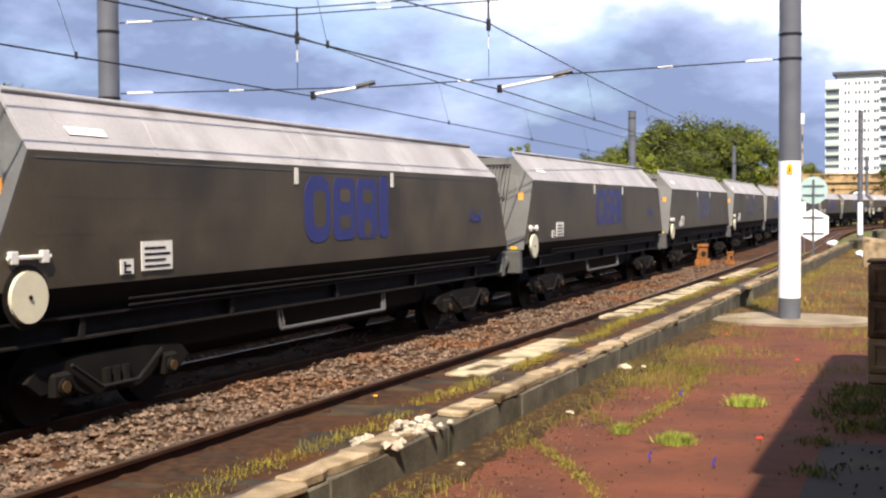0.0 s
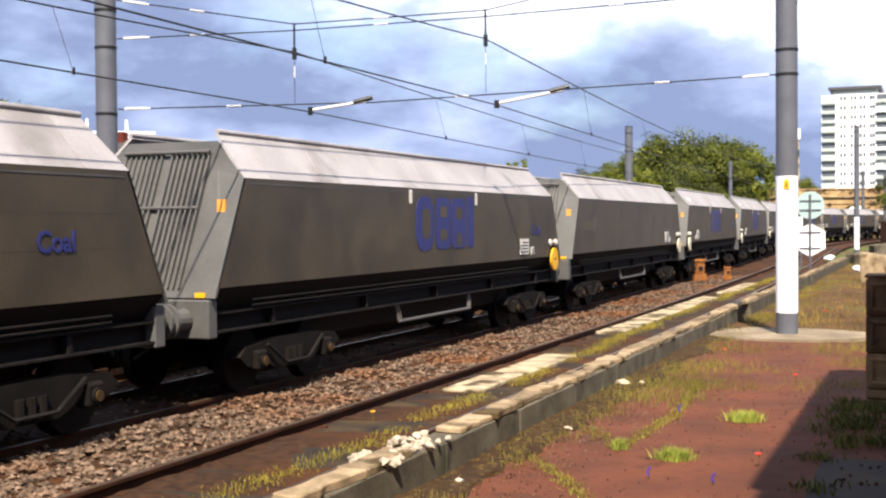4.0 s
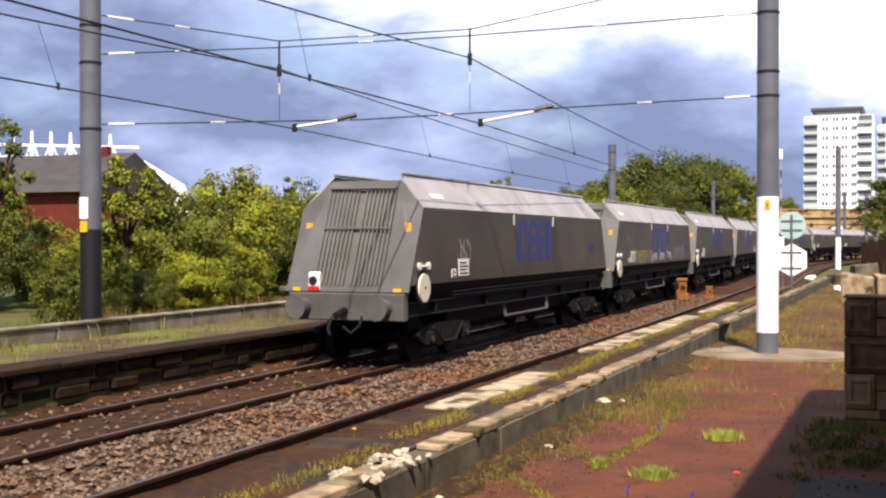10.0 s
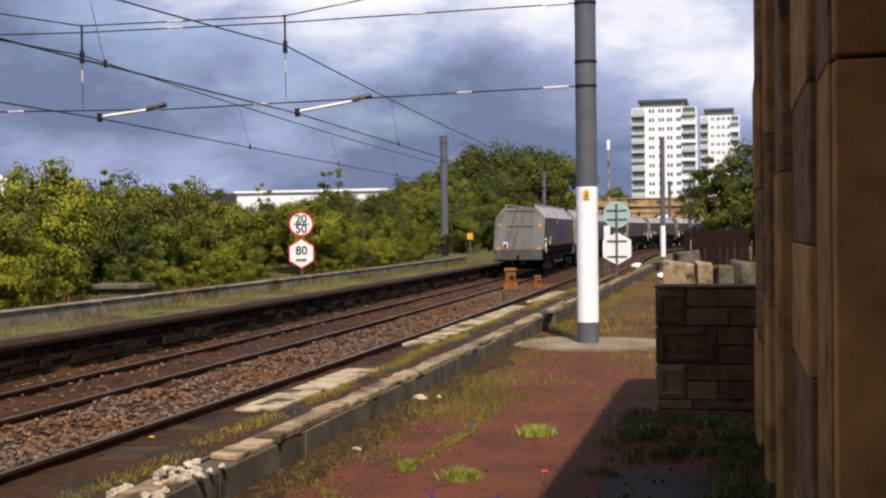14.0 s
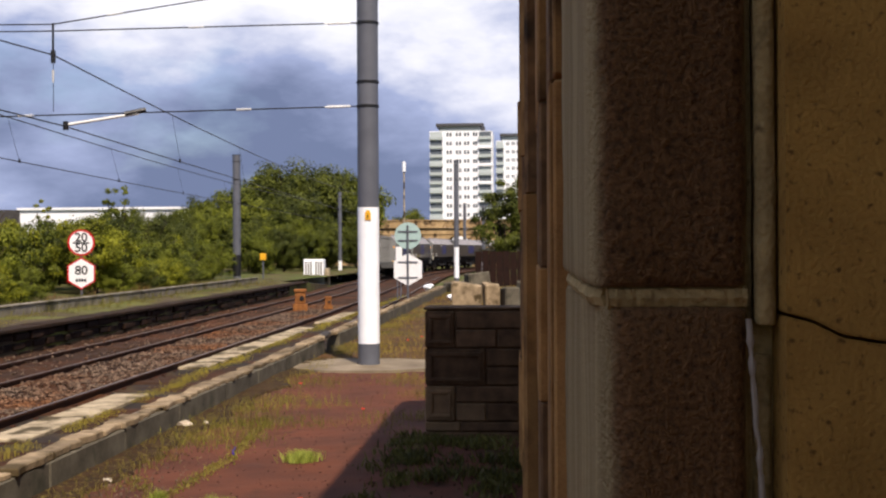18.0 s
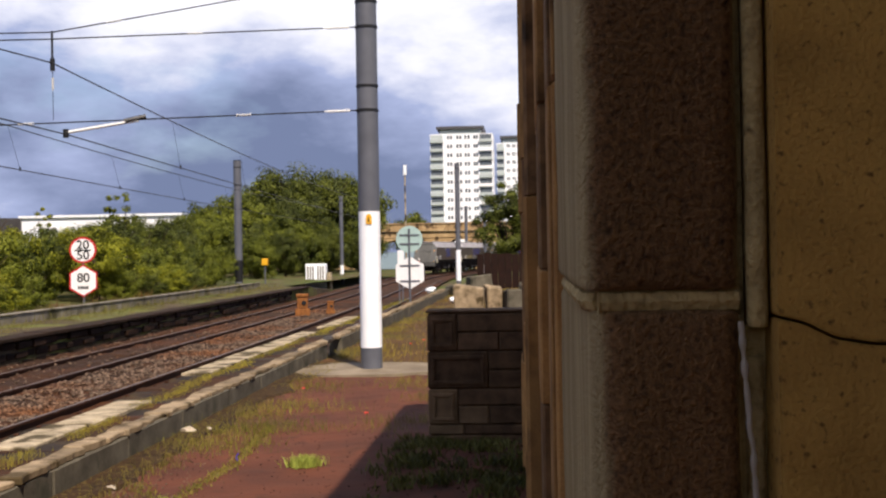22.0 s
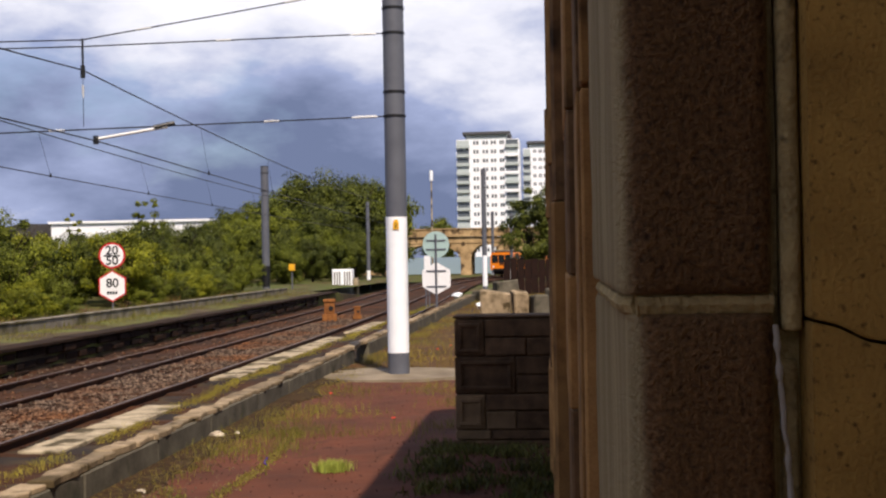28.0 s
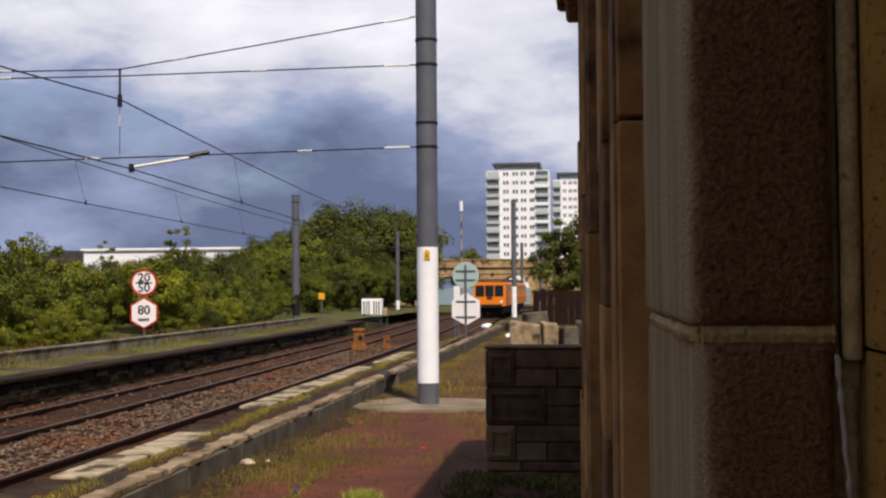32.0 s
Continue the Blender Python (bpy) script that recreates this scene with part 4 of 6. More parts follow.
# contact and catenary wires of both tracks, from mast line to mast line
RUNS = (((-14.0, 80.0), 0.55, 0.29, 5.43, 4.33), ((-11.0, 85.0), 0.75, 0.42, 5.95, 4.40))
for (x, zt, zm, zb), ((xa, za), _), ((fx, fy), sag0, sag1, fz, fc) in zip(HANG, ARMS, RUNS):
    h, c = on_span(x, zm - 0.06), on_span(xa, za)
    far_h, far_c = Vector((fx, fy, fz)), Vector((fx, fy, fc))
    back_h, back_c = Vector((x, -34, zm - 0.06)), Vector((xa, -34, za))
    for a, b, sg in ((back_h, h, sag0), (h, far_h, sag1)):
        wire("catenary_wire", sag_line(a, b, sg, 24), 0.014, "dark catenary wire sagging between the spans")
    for a, b in ((back_c, c), (c, far_c)):
        wire("contact_wire", sag_line(a, b, 0.05, 8), 0.013, "dark contact wire over the track")
    for (a, b, sg), (ca, cb) in (((back_h, h, sag0), (back_c, c)), ((h, far_h, sag1), (c, far_c))):
        for k in range(1, 8):
            t = k / 8
            u = a.lerp(b, t) - Vector((0, 0, sg * 4 * t * (1 - t)))
            v = ca.lerp(cb, t) - Vector((0, 0, 0.05 * 4 * t * (1 - t)))
            wire("dropper_wire", [u, v], 0.004, "thin dark dropper wire between catenary and contact wire")
            bm = bmesh.new()
            cyl(bm, v - Vector((0, 0, 0.03)), v + Vector((0, 0, 0.07)), 0.022, n=6)
            tagged(part("wire_clip", bm, M_dark), "small dark clip on the contact wire", "clip", "wire clips")

# ---- signs ----
def text_mesh(body, size, material, name, parent, m, depth=0.004, lean=0.0):
    cu = bpy.data.curves.new(name, "FONT")
    cu.body, cu.size, cu.extrude, cu.align_x, cu.align_y, cu.offset = body, size, depth, "CENTER", "CENTER", size * 0.018
    cu.shear = lean
    tmp = bpy.data.objects.new("tmp", cu)
    me = bpy.data.meshes.new_from_object(tmp)
    bpy.data.objects.remove(tmp)
    me.name = name
    me.materials.clear()
    me.materials.append(material)
    ob = new(name, me)
    ob.parent, ob.matrix_basis = parent, m
    return ob


def disc_outline(r, n=28):
    return [(r * math.cos(a), r * math.sin(a)) for a in np.linspace(0, 2 * math.pi, n, endpoint=False)]


def hex_outline(w, h):
    return [(w, h * 0.5), (0, h), (-w, h * 0.5), (-w, -h * 0.5), (0, -h), (w, -h * 0.5)]


def plate(name, pts, y0, y1, material, parent, z, label=""):
    bm = bmesh.new()
    prism(bm, [(u, v + z) for u, v in pts], "y", y0, y1)
    return part(name, bm, material, parent, label)


M_retro = plain("reflective_white", (0.85, 0.85, 0.86), 0.4)
speed = empty("speed_sign", pose(-16.6, 43.4, 0.42, 0, 0, 14), "round and six-sided white speed signs with red rims on a post", "speed sign")
bm = bmesh.new()
cyl(bm, (0, 0.06, -0.1), (0, 0.06, 2.5), 0.04, n=10)
part("post", bm, M_grey_pole, speed)
d1 = plate("round_rim", disc_outline(0.49), 0.0, 0.03, M_signred, speed, 2.12, "red rim")
d2 = plate("round_face", disc_outline(0.42), -0.006, -0.001, M_retro, speed, 2.12, "white face")
text_mesh("20", 0.46, M_black, "numerals", d2, Matrix.Translation((0, -0.010, 2.30)) @ pose(0, 0, 0, 90))
text_mesh("50", 0.46, M_black, "numerals", d2, Matrix.Translation((0, -0.010, 1.92)) @ pose(0, 0, 0, 90))
plate("divider", [(-0.30, -0.025), (0.30, -0.025), (0.30, 0.025), (-0.30, 0.025)], -0.012, -0.007, M_black, speed, 2.11)
h1 = plate("six_sided_rim", hex_outline(0.50, 0.60), 0.0, 0.03, M_signred, speed, 0.98, "red rim")
h2 = plate("six_sided_face", hex_outline(0.445, 0.54), -0.006, -0.001, M_retro, speed, 0.98, "white face")
text_mesh("80", 0.46, M_black, "numerals", h2, Matrix.Translation((0, -0.010, 1.08)) @ pose(0, 0, 0, 90))
for k in range(4):
    plate("legend_bar", [(-0.2 + 0.1 * k, -0.06), (-0.12 + 0.1 * k, -0.06), (-0.12 + 0.1 * k, 0.05), (-0.2 + 0.1 * k, 0.05)], -0.010, -0.007, M_dark, speed, 0.73)

back = empty("track_sign", pose(-5.2, 50.8, -0.05), "backs of a round and a six-sided sign on a post", "sign")
bm = bmesh.new()
cyl(bm, (0, -0.05, -0.1), (0, -0.05, 3.3), 0.045, n=10)
part("post", bm, M_grey_pole, back)
plate("round_plate", disc_outline(0.57), 0.0, 0.03, M_signgreen, back, 2.86, "pale grey-green back")
plate("six_sided_plate", hex_outline(0.60, 0.70), 0.0, 0.03, M_retro, back, 1.42, "white back")
for z in (2.66, 3.04, 1.08, 1.74):
    plate("rail_clip", [(-0.42, -0.03), (0.42, -0.03), (0.42, 0.03), (-0.42, 0.03)], -0.03, -0.001, M_grey_pole, back, z)

board = empty("marker_board", pose(-6.15, 56.0, -0.05), "white rectangular marker board on short legs", "marker board")
bm = bmesh.new()
box(bm, -0.16, 0.14, 0, 0.04, 0.9, 2.4, 0.01)
part("face", bm, M_retro, board)
for x in (-0.09, 0.07):
    bm = bmesh.new()
    box(bm, x - 0.03, x + 0.03, 0.037, 0.09, -0.1, 2.1, 0.005)
    part("leg", bm, M_grey_pole, board)

# ---- small railway things ----
M_rusty = mat("rust_orange", (0.36, 0.17, 0.06), (0.17, 0.075, 0.03), 0.85, scale=9, fine=60, bump=0.4)
for x, y, s in ((-8.75, 45.2, 1.0), (-7.9, 46.5, 0.6)):
    g = empty("ground_signal", pose(x, y, -0.1, 0, 0, 10), "rust-orange ground signal box beside the rails", "ground signal", "ground signals")
    for nm, a in (("base", (-0.28, 0.28, -0.2, 0.2, 0, 0.28)), ("body", (-0.2, 0.2, -0.16, 0.16, 0.285, 0.72)), ("cap", (-0.24, 0.24, -0.2, 0.2, 0.725, 0.84))):
        bm = bmesh.new()
        box(bm, *[v * s for v in a], 0.02 * s)
        part(nm, bm, M_rusty, g)
    bm = bmesh.new()
    cyl(bm, (0.06 * s, -0.2 * s, 0.5 * s), (0.06 * s, -0.16 * s, 0.5 * s), 0.09 * s, n=12)
    part("lens", bm, M_dark, g)
cab = empty("relay_cabinet", pose(-15.3, 84.0, 0.16), "white metal relay cabinet beside the far platform ramp", "cabinet")
bm = bmesh.new()
box(bm, -0.72, 0.72, -0.4, 0.4, -0.6, 1.42, 0.03)
part("body", bm, M_white, cab)
for x in (-0.36, 0.36):
    bm = bmesh.new()
    box(bm, x - 0.33, x + 0.33, -0.425, -0.402, 0.1, 1.34, 0.008)
    dr = part("door", bm, M_white, cab)
    for k in range(3):
        bm = bmesh.new()
        box(bm, x - 0.22 + 0.18 * k, x - 0.13 + 0.18 * k, -0.435, -0.424, 0.2, 1.24, 0.004)
        part("louvre", bm, M_conc, dr)
bm = bmesh.new()
box(bm, 0.78, 1.08, -0.3, 0.3, -0.6, 0.78, 0.02)
part("side_box", bm, M_slab, cab)
ph = empty("phone_box", pose(-16.5, 73.0, 0.42), "small yellow box on a grey post", "signal telephone")
bm = bmesh.new()
cyl(bm, (0, 0, 0), (0, 0, 1.2), 0.05, n=8)
part("post", bm, M_grey_pole, ph)
bm = bmesh.new()
box(bm, -0.18, 0.18, -0.12, 0.12, 1.2, 1.62, 0.02)
part("box", bm, M_yellow, ph)
bin_ = empty("concrete_planter", pose(-14.9, 26.6, 0.46), "square weathered concrete box with a rim on the far platform", "planter")
for nm, a in (("body", (-0.5, 0.5, -0.35, 0.35, 0, 0.42)), ("rim", (-0.62, 0.62, -0.45, 0.45, 0.424, 0.56))):
    bm = bmesh.new()
    box(bm, *a, 0.03)
    part(nm, bm, M_conc, bin_)
lampp = empty("lamp_post", pose(-11.2, 106.0, 0.0), "tall slim pale post with a lamp head", "lamp post")
bm = bmesh.new()
cyl(bm, (0, 0, -0.3), (0, 0, 9.2), 0.09, 0.06, n=8)
part("post", bm, M_slab, lampp)
bm = bmesh.new()
cyl(bm, (0, 0, 9.2), (0, 0, 10.1), 0.16, n=8)
part("head", bm, M_white, lampp)

# broken blocks and fence at the end of the old platform
for k, (x, y, w, h) in enumerate(((-2.35, 44.6, 1.0, 0.98), (-1.45, 45.0, 0.62, 0.94), (-0.75, 44.8, 0.5, 0.80), (-2.7, 62.0, 1.2, 1.0), (-4.0, 63.5, 1.0, 0.5), (-0.1, 45.2, 0.6, 0.95))):
    bm = bmesh.new()
    box(bm, -w / 2, w / 2, -0.4, 0.4, -0.2, h, 0.06)
    for v in bm.verts:
        v.co += Vector((noise.noise(v.co * 1.7 + Vector((k, 0, 0))), noise.noise(v.co * 1.7 + Vector((0, k, 5))), noise.noise(v.co * 1.3 + Vector((0, 9, k))))) * 0.16
    ob = part("broken_concrete_block", bm, M_cop if k < 2 else M_conc)
    ob.matrix_basis = pose(x, y, 0, 0, 0, k * 9)
    tagged(ob, "broken weathered concrete block with weeds", "concrete block", "blocks at the platform end")
fence = empty("rusty_fence", pose(-3.3, 72.0, -0.1), "rust-brown sheet fence under the tree", "fence")
M_fence = mat("rust_sheet", (0.045, 0.022, 0.016), (0.02, 0.012, 0.01), 0.9, scale=4, fine=40, bump=0.4)
for k in range(9):
    bm = bmesh.new()
    box(bm, 0.42 * k, 0.42 * k + 0.40, 0, 0.04, 0, 2.2 + rng.uniform(-0.06, 0.06), 0.005)
    part("panel", bm, M_fence, fence)
bl = empty("blue_shed", pose(0.55, 24.0, 0), "blue-grey boarded shed with a pale eaves board", "shed")
bm = bmesh.new()
box(bm, 0, 4, 0, 8, -0.1, 3.6, 0.02)
part("wall", bm, plain("blue_grey_board", (0.16, 0.20, 0.26), 0.7), bl)
bm = bmesh.new()
prism(bm, [(-0.35, 3.62), (2.0, 4.6), (4.3, 3.62), (4.3, 3.5), (-0.35, 3.5)], "y", -0.3, 8.3)
part("roof", bm, plain("pale_eaves", (0.42, 0.42, 0.42), 0.7), bl)

# ---- plants ----
def crown(n_clump, per, rx, ry, rz, leaf, seed, top_bias=0.3, hollow=0.55):
    """Leaves as small bent quads in clumps that fill an uneven crown."""
    g = np.random.default_rng(seed)
    V, F = [], []
    c = 0
    while c < n_clump:
        d = g.normal(size=3)
        d /= np.linalg.norm(d)
        rr = (hollow + (1 - hollow) * g.random() ** 0.5)
        lump_ = 0.78 + 0.55 * noise.noise(Vector(d * 2.6) + Vector((seed * 1.7, 0, 0)))
        p = d * rr * lump_ * (rx, ry, rz)
        if p[2] < -rz * 0.92:
            continue
        c += 1
        size = g.uniform(0.22, 0.5) * min(rx, rz) * 0.42
        o = g.normal(size=(per, 3))
        o *= (0.35 + 0.9 * g.random((per, 1))) / np.linalg.norm(o, axis=1)[:, None]
        q = p + o * size * (1.35, 1.35, 1.0)
        nn = (q - p) / size + d * 0.5 + g.normal(size=(per, 3)) * 0.55 + (0, 0, 0.35)
        nn /= np.linalg.norm(nn, axis=1)[:, None]
        aa = np.cross(nn, g.normal(size=(per, 3)))
        aa /= np.linalg.norm(aa, axis=1)[:, None] + 1e-9
        bb = np.cross(nn, aa)
        ll = leaf * g.uniform(0.6, 1.3, (per, 1))
        i = len(V)
        V += np.stack((q - aa * ll, q - bb * ll * 0.55, q + aa * ll, q + bb * ll * 0.55), axis=1).reshape(-1, 3).tolist()
        F += [(i + 4 * k, i + 4 * k + 1, i + 4 * k + 2, i + 4 * k + 3) for k in range(per)]
    return V, [], F


def limbs(h, rx, seed, r0=0.14):
    g = np.random.default_rng(seed)
    bm = bmesh.new()
    cyl(bm, (0, 0, -0.3), (0.05, 0.02, h * 0.45), r0, r0 * 0.7, n=8)
    for k in range(7):
        a = k * 0.9 + g.uniform(0, 0.6)
        z = h * g.uniform(0.2, 0.45)
        e = (math.cos(a) * rx * 0.6, math.sin(a) * rx * 0.6, h * g.uniform(0.55, 0.9))
        cyl(bm, (0.02, 0.01, z), e, r0 * 0.5, r0 * 0.12, n=5)
    return bm


def tree(name, m, h, rx, leaf, clumps, per, material, seed, label, category, base=0.12, group=""):
    ob = empty(name, m, label, category, group)
    part("trunk", limbs(h, rx, seed, 0.04 * h ** 0.8), M_bark, ob)
    rz = h * (1 - base) / 2
    cr = quick("crown", crown(clumps, per, rx, rx * 0.9, rz, leaf, seed), material, ob)
    cr.location = (0, 0, h * base + rz)
    return ob


BUSH = []
SIGN_Y = 43.4
for k, (mt, h, rx) in enumerate(((M_leaf_y, 4.3, 2.6), (M_leaf, 4.0, 2.7), (M_leaf_y, 3.6, 2.3), (M_leaf_d, 4.4, 2.5), (M_leaf, 3.4, 2.4))):
    BUSH.append((k, mt, h, rx))
BG = "bushes behind the far platform"
made = {}
spots = []
gy = np.random.default_rng(3)
RIM = ((-60, 0.05), (-43, 0.05), (-41, 0.022), (-38, 0.024), (-35, 0.042), (-32.5, 0.056), (-29, 0.046), (-27, 0.054), (-24, 0.050), (-20.8, 0.036), (-16.5, 0.042), (-15, 0.05), (0, 0.06))     # bearing and slope of the tops of the bushes
yy = 4.0
while yy < 70:
    for row, x0 in enumerate((-17.6, -20.6, -24.0)):
        if row == 0 and (15.5 < yy < 21 or SIGN_Y - 3.5 < yy < SIGN_Y + 2):
            continue
        spots.append((far_edge(yy) - PX + x0 + gy.uniform(-0.7, 0.7), yy + gy.uniform(-1, 1) + row * 1.3, row))
    yy += 3.3
for k, (x, y, row) in enumerate(spots):
    i = int(gy.choice(5, p=[0.16, 0.32, 0.12, 0.22, 0.18]))
    d = math.hypot(x + 0.5, y)
    cap = (2.2 + d * float(np.interp(math.degrees(math.atan2(x + 0.5, y)), *zip(*RIM))) - 0.35) * gy.uniform(0.70, 1.16)
    sc = (0.72 if row == 0 else 0.92 if row == 1 else 1.0) * gy.uniform(0.82, 1.15) 
    sc = min(sc, cap / BUSH[i][2])
    m = pose(x, y, 0.35, 0, 0, gy.uniform(0, 360))
    if i not in made:
        _, mt, h, rx = BUSH[i]
        made[i] = tree("bush", m, h, rx, 0.062, 84, 210, mt, 20 + i, ("sunlit yellow-green bush" if mt is M_leaf_y else "dense green bush") + " behind the far platform", "bush", 0.02, BG)
        made[i].scale = (sc, sc, sc)
    else:
        ob = copy_thing(made[i], m)
        ob.scale = (sc, sc, sc)
# low growth that hems the bushes in, down to the kerb
for y in np.arange(6.0, 62, 1.9):
    if 16.3 < y < 19.2 or 39.8 < y < 46:
        continue
    i = int(gy.choice(5, p=[0.1, 0.34, 0.06, 0.3, 0.2]))
    ob = copy_thing(made[i], pose(far_edge(y) - 4.75 + gy.uniform(-0.5, 0.4), y + gy.uniform(-0.5, 0.5), 0.3, 0, 0, gy.uniform(0, 360)))
    sc = gy.uniform(0.34, 0.52)
    ob.scale = (sc, sc, sc * 0.85)
# slender sapling that stands above the bushes
tree("sapling", pose(-20.4, 58, 0.4), 5.5, 0.85, 0.08, 26, 46, M_leaf, 55, "slender sapling above the bushes", "tree", 0.4)
for x, y, h, sd in ((-19.2, 30.6, 4.3, 56), (-18.4, 27.9, 3.7, 57), (-19.6, 39.5, 4.2, 58), (-20.0, 35.0, 4.4, 59), (-21.0, 50.5, 4.6, 60)):
    tree("sapling", pose(x, y, 0.4), h, 0.5, 0.055, 16, 60, M_leaf_y, sd, "upright leafy shoot rising out of the bushes", "tree", 0.3, "shoots above the bushes")
tree("tree", pose(-22.9, 24.0, 0.4), 5.5, 1.4, 0.065, 50, 130, M_leaf, 61, "tall leafy tree beside the far mast", "tree", 0.15)
tree("tree", pose(-18.8, 24.2, 0.4), 4.1, 1.25, 0.06, 46, 130, M_leaf_y, 62, "light green young tree behind the mast", "tree", 0.1)
tree("tree", pose(-1.6, 76, -0.1), 6.8, 2.1, 0.08, 90, 190, M_leaf_d, 63, "dark green tree over the rusty fence", "tree", 0.12)
tree("tree", pose(0.9, 79, -0.1), 8.2, 3.0, 0.10, 105, 190, M_leaf_d, 64, "dark green tree over the rusty fence", "tree", 0.12)
big = [tree("tree", pose(-29, 124, 0.3), 10.0, 5.0, 0.15, 130, 230, M_leaf, 70, "broad dark green tree on the wooded bank", "tree", 0.05, "trees on the bank"),
       tree("tree", pose(-25, 122, 0.3), 11.6, 5.2, 0.15, 140, 230, M_leaf_d, 71, "broad dark green tree on the wooded bank", "tree", 0.05, "trees on the bank")]
WOOD = [(-36, 118, 0.55), (-33, 121, 0.70), (-31, 112, 0.62), (-21.5, 120, 0.95), (-27, 112, 0.72), (-22, 112, 0.70), (-22.8, 130, 0.92), (-30, 100, 0.50), (-26, 98, 0.48), (-22.5, 94, 0.42), (-38, 108, 0.45), (-34, 103, 0.46),
        (-21, 101, 0.5), (-32, 92, 0.40), (-28, 86, 0.38), (-24.5, 82, 0.36), (-19.5, 196, 0.8), (-26, 140, 1.05), (-21, 142, 1.05), (-31, 140, 0.9), (-44, 112, 0.40), (-50, 115, 0.38), (-20.5, 88, 0.33), (-19.6, 94, 0.36), (-19.0, 100, 0.38), (-18.2, 106, 0.40), (-19.4, 112, 0.5), (-17.0, 116, 0.40)]
for k, (x, y, sc) in enumerate(WOOD):
    ob = copy_thing(big[k % 2], pose(x, y, 0.1, 0, 0, 47 * k % 360))
    ob.scale = (sc, sc, sc * (1.1 if k % 2 == 0 else 1.0))


def blades(n, place, hmin, hmax, w, lean=0.35):
    V, F = [], []
    for _ in range(n):
        x, y, z = place()
        h, a = rng.uniform(hmin, hmax), rng.uniform(0, 6.28)
        dx, dy = math.cos(a), math.sin(a)
        l = rng.uniform(0, lean) * h
        b = rng.uniform(0, 6.28)
        ux, uy = math.cos(b) * w, math.sin(b) * w
        i = len(V)
        V += [(x - ux, y - uy, z), (x + ux, y + uy, z), (x + dx * l * 0.4 + ux * .6, y + dy * l * 0.4 + uy * .6, z + h * 0.6), (x + dx * l * 0.4 - ux * .6, y + dy * l * 0.4 - uy * .6, z + h * 0.6), (x + dx * l, y + dy * l, z + h)]
        F += [(i, i + 1, i + 2, i + 3), (i + 3, i + 2, i + 4)]
    return V, [], F


def clumped(spots_, spread):
    def f_():
        x, y, z = spots_[rng.integers(len(spots_))]
        return x + rng.normal() * spread, y + rng.normal() * spread, z
    return f_


def stuff(name, data, material, label, category):
    return tagged(quick(name, data, material), label, category, kind="stuff")


# dirt, moss and grit that have gathered along the foot of the low wall
M_dirt = mat("brown_dirt", (0.085, 0.050, 0.024), (0.028, 0.018, 0.010), 1.0, scale=7, fine=70, bump=1.0, coord="World", spots=(17, 0.56, 0.66, (0.15, 0.115, 0.035)))
V, F = [], []
yl = np.arange(4.0, 24, 0.15)
for y in yl:
    wd = 0.42 + 0.30 * noise.noise(Vector((0, y * 0.8, 4))) + 0.16 * noise.noise(Vector((2, y * 3.1, 4)))
    for q, h in ((0, 0.05), (0.5, 0.042), (0.85, 0.032), (1.0, -0.03)):
        x = -4.41 + q * wd
        V.append((x, y, red_z(x, y) + h + 0.004 * noise.noise(Vector((x * 5, y * 5, 1)))))
F = [(4 * i + a, 4 * i + a + 1, 4 * i + a + 5, 4 * i + a + 4) for i in range(len(yl) - 1) for a in range(3)]
tagged(quick("dirt_strip", (V, [], F), M_dirt), "brown dirt and moss along the foot of the low wall", "dirt", kind="stuff")
scatter_stones("platform_grit", 3600, lambda: (lambda x, y: (x, y, red_z(x, y) + 0.012))(-4.36 + abs(rng.normal()) * 0.5, 5 + 17 * rng.random() ** 1.2), 0.012, M_stone_ballast, "small stones and grit strewn over the asphalt", "grit")
scatter_stones("asphalt_crumbs", 900, lambda: (lambda x, y: (x, y, red_z(x, y) + 0.01))(rng.uniform(-4, -0.2), rng.uniform(6, 21)), 0.010, M_oldstone, "dark crumbs of asphalt and dead leaves", "debris")
scatter_stones("shade_litter", 140, lambda: (lambda x, y: (x, y, 0.035))(rng.uniform(-1.5, -0.1), rng.uniform(8, 14.2)), 0.022, M_dirt, "crumbled earth in the shade of the wall", "debris")

strip = [(-6.02 - 0.03 * max(0, y - 15) ** 0.9 * (y < 27) - (0.3 if y >= 27 else 0) + 0.06 * math.sin(y * 1.3) + rng.normal() * 0.05, y, -0.11) for y in np.arange(3, 60, 0.11) if noise.noise(Vector((0, y * 0.7, 2))) > -0.25]
stuff("grass_strip", blades(15000, clumped(strip, 0.10), 0.012, 0.07, 0.0035, 0.9), leafy("strip_grass", (0.10, 0.085, 0.014), (0.38, 0.32, 0.04)), "strip of yellow-green grass along the old rail", "grass")
foot = [(-4.25 + abs(rng.normal()) * 0.25, y, 0.0) for y in np.arange(5, 40, 0.13) if noise.noise(Vector((3, y * 0.5, 2))) > -0.15]
stuff("wall_weeds", blades(7000, clumped(foot, 0.12), 0.015, 0.11, 0.004), leafy("weed_leaf", (0.06, 0.048, 0.014), (0.27, 0.22, 0.045)), "dry weeds at the foot of the low wall", "weeds")
patch = [(x + rng.normal() * 0.35, y + rng.normal() * 0.35, 0.0) for x, y in ((-4.1, 15.6), (-3.7, 15.5), (-3.35, 15.6), (-3.35, 14.2), (-3.9, 16.8), (-3.4, 17.5), (-4.1, 14.2), (-2.1, 20.5), (-1.5, 21.0), (-1.3, 18.5), (-3.6, 20.0), (-1.35, 16.0)) for _ in range(12)]
stuff("weed_patch", blades(5200, clumped(patch, 0.17), 0.015, 0.15, 0.003, 0.8), M_grass, "yellowish weeds growing through the red asphalt", "weeds")
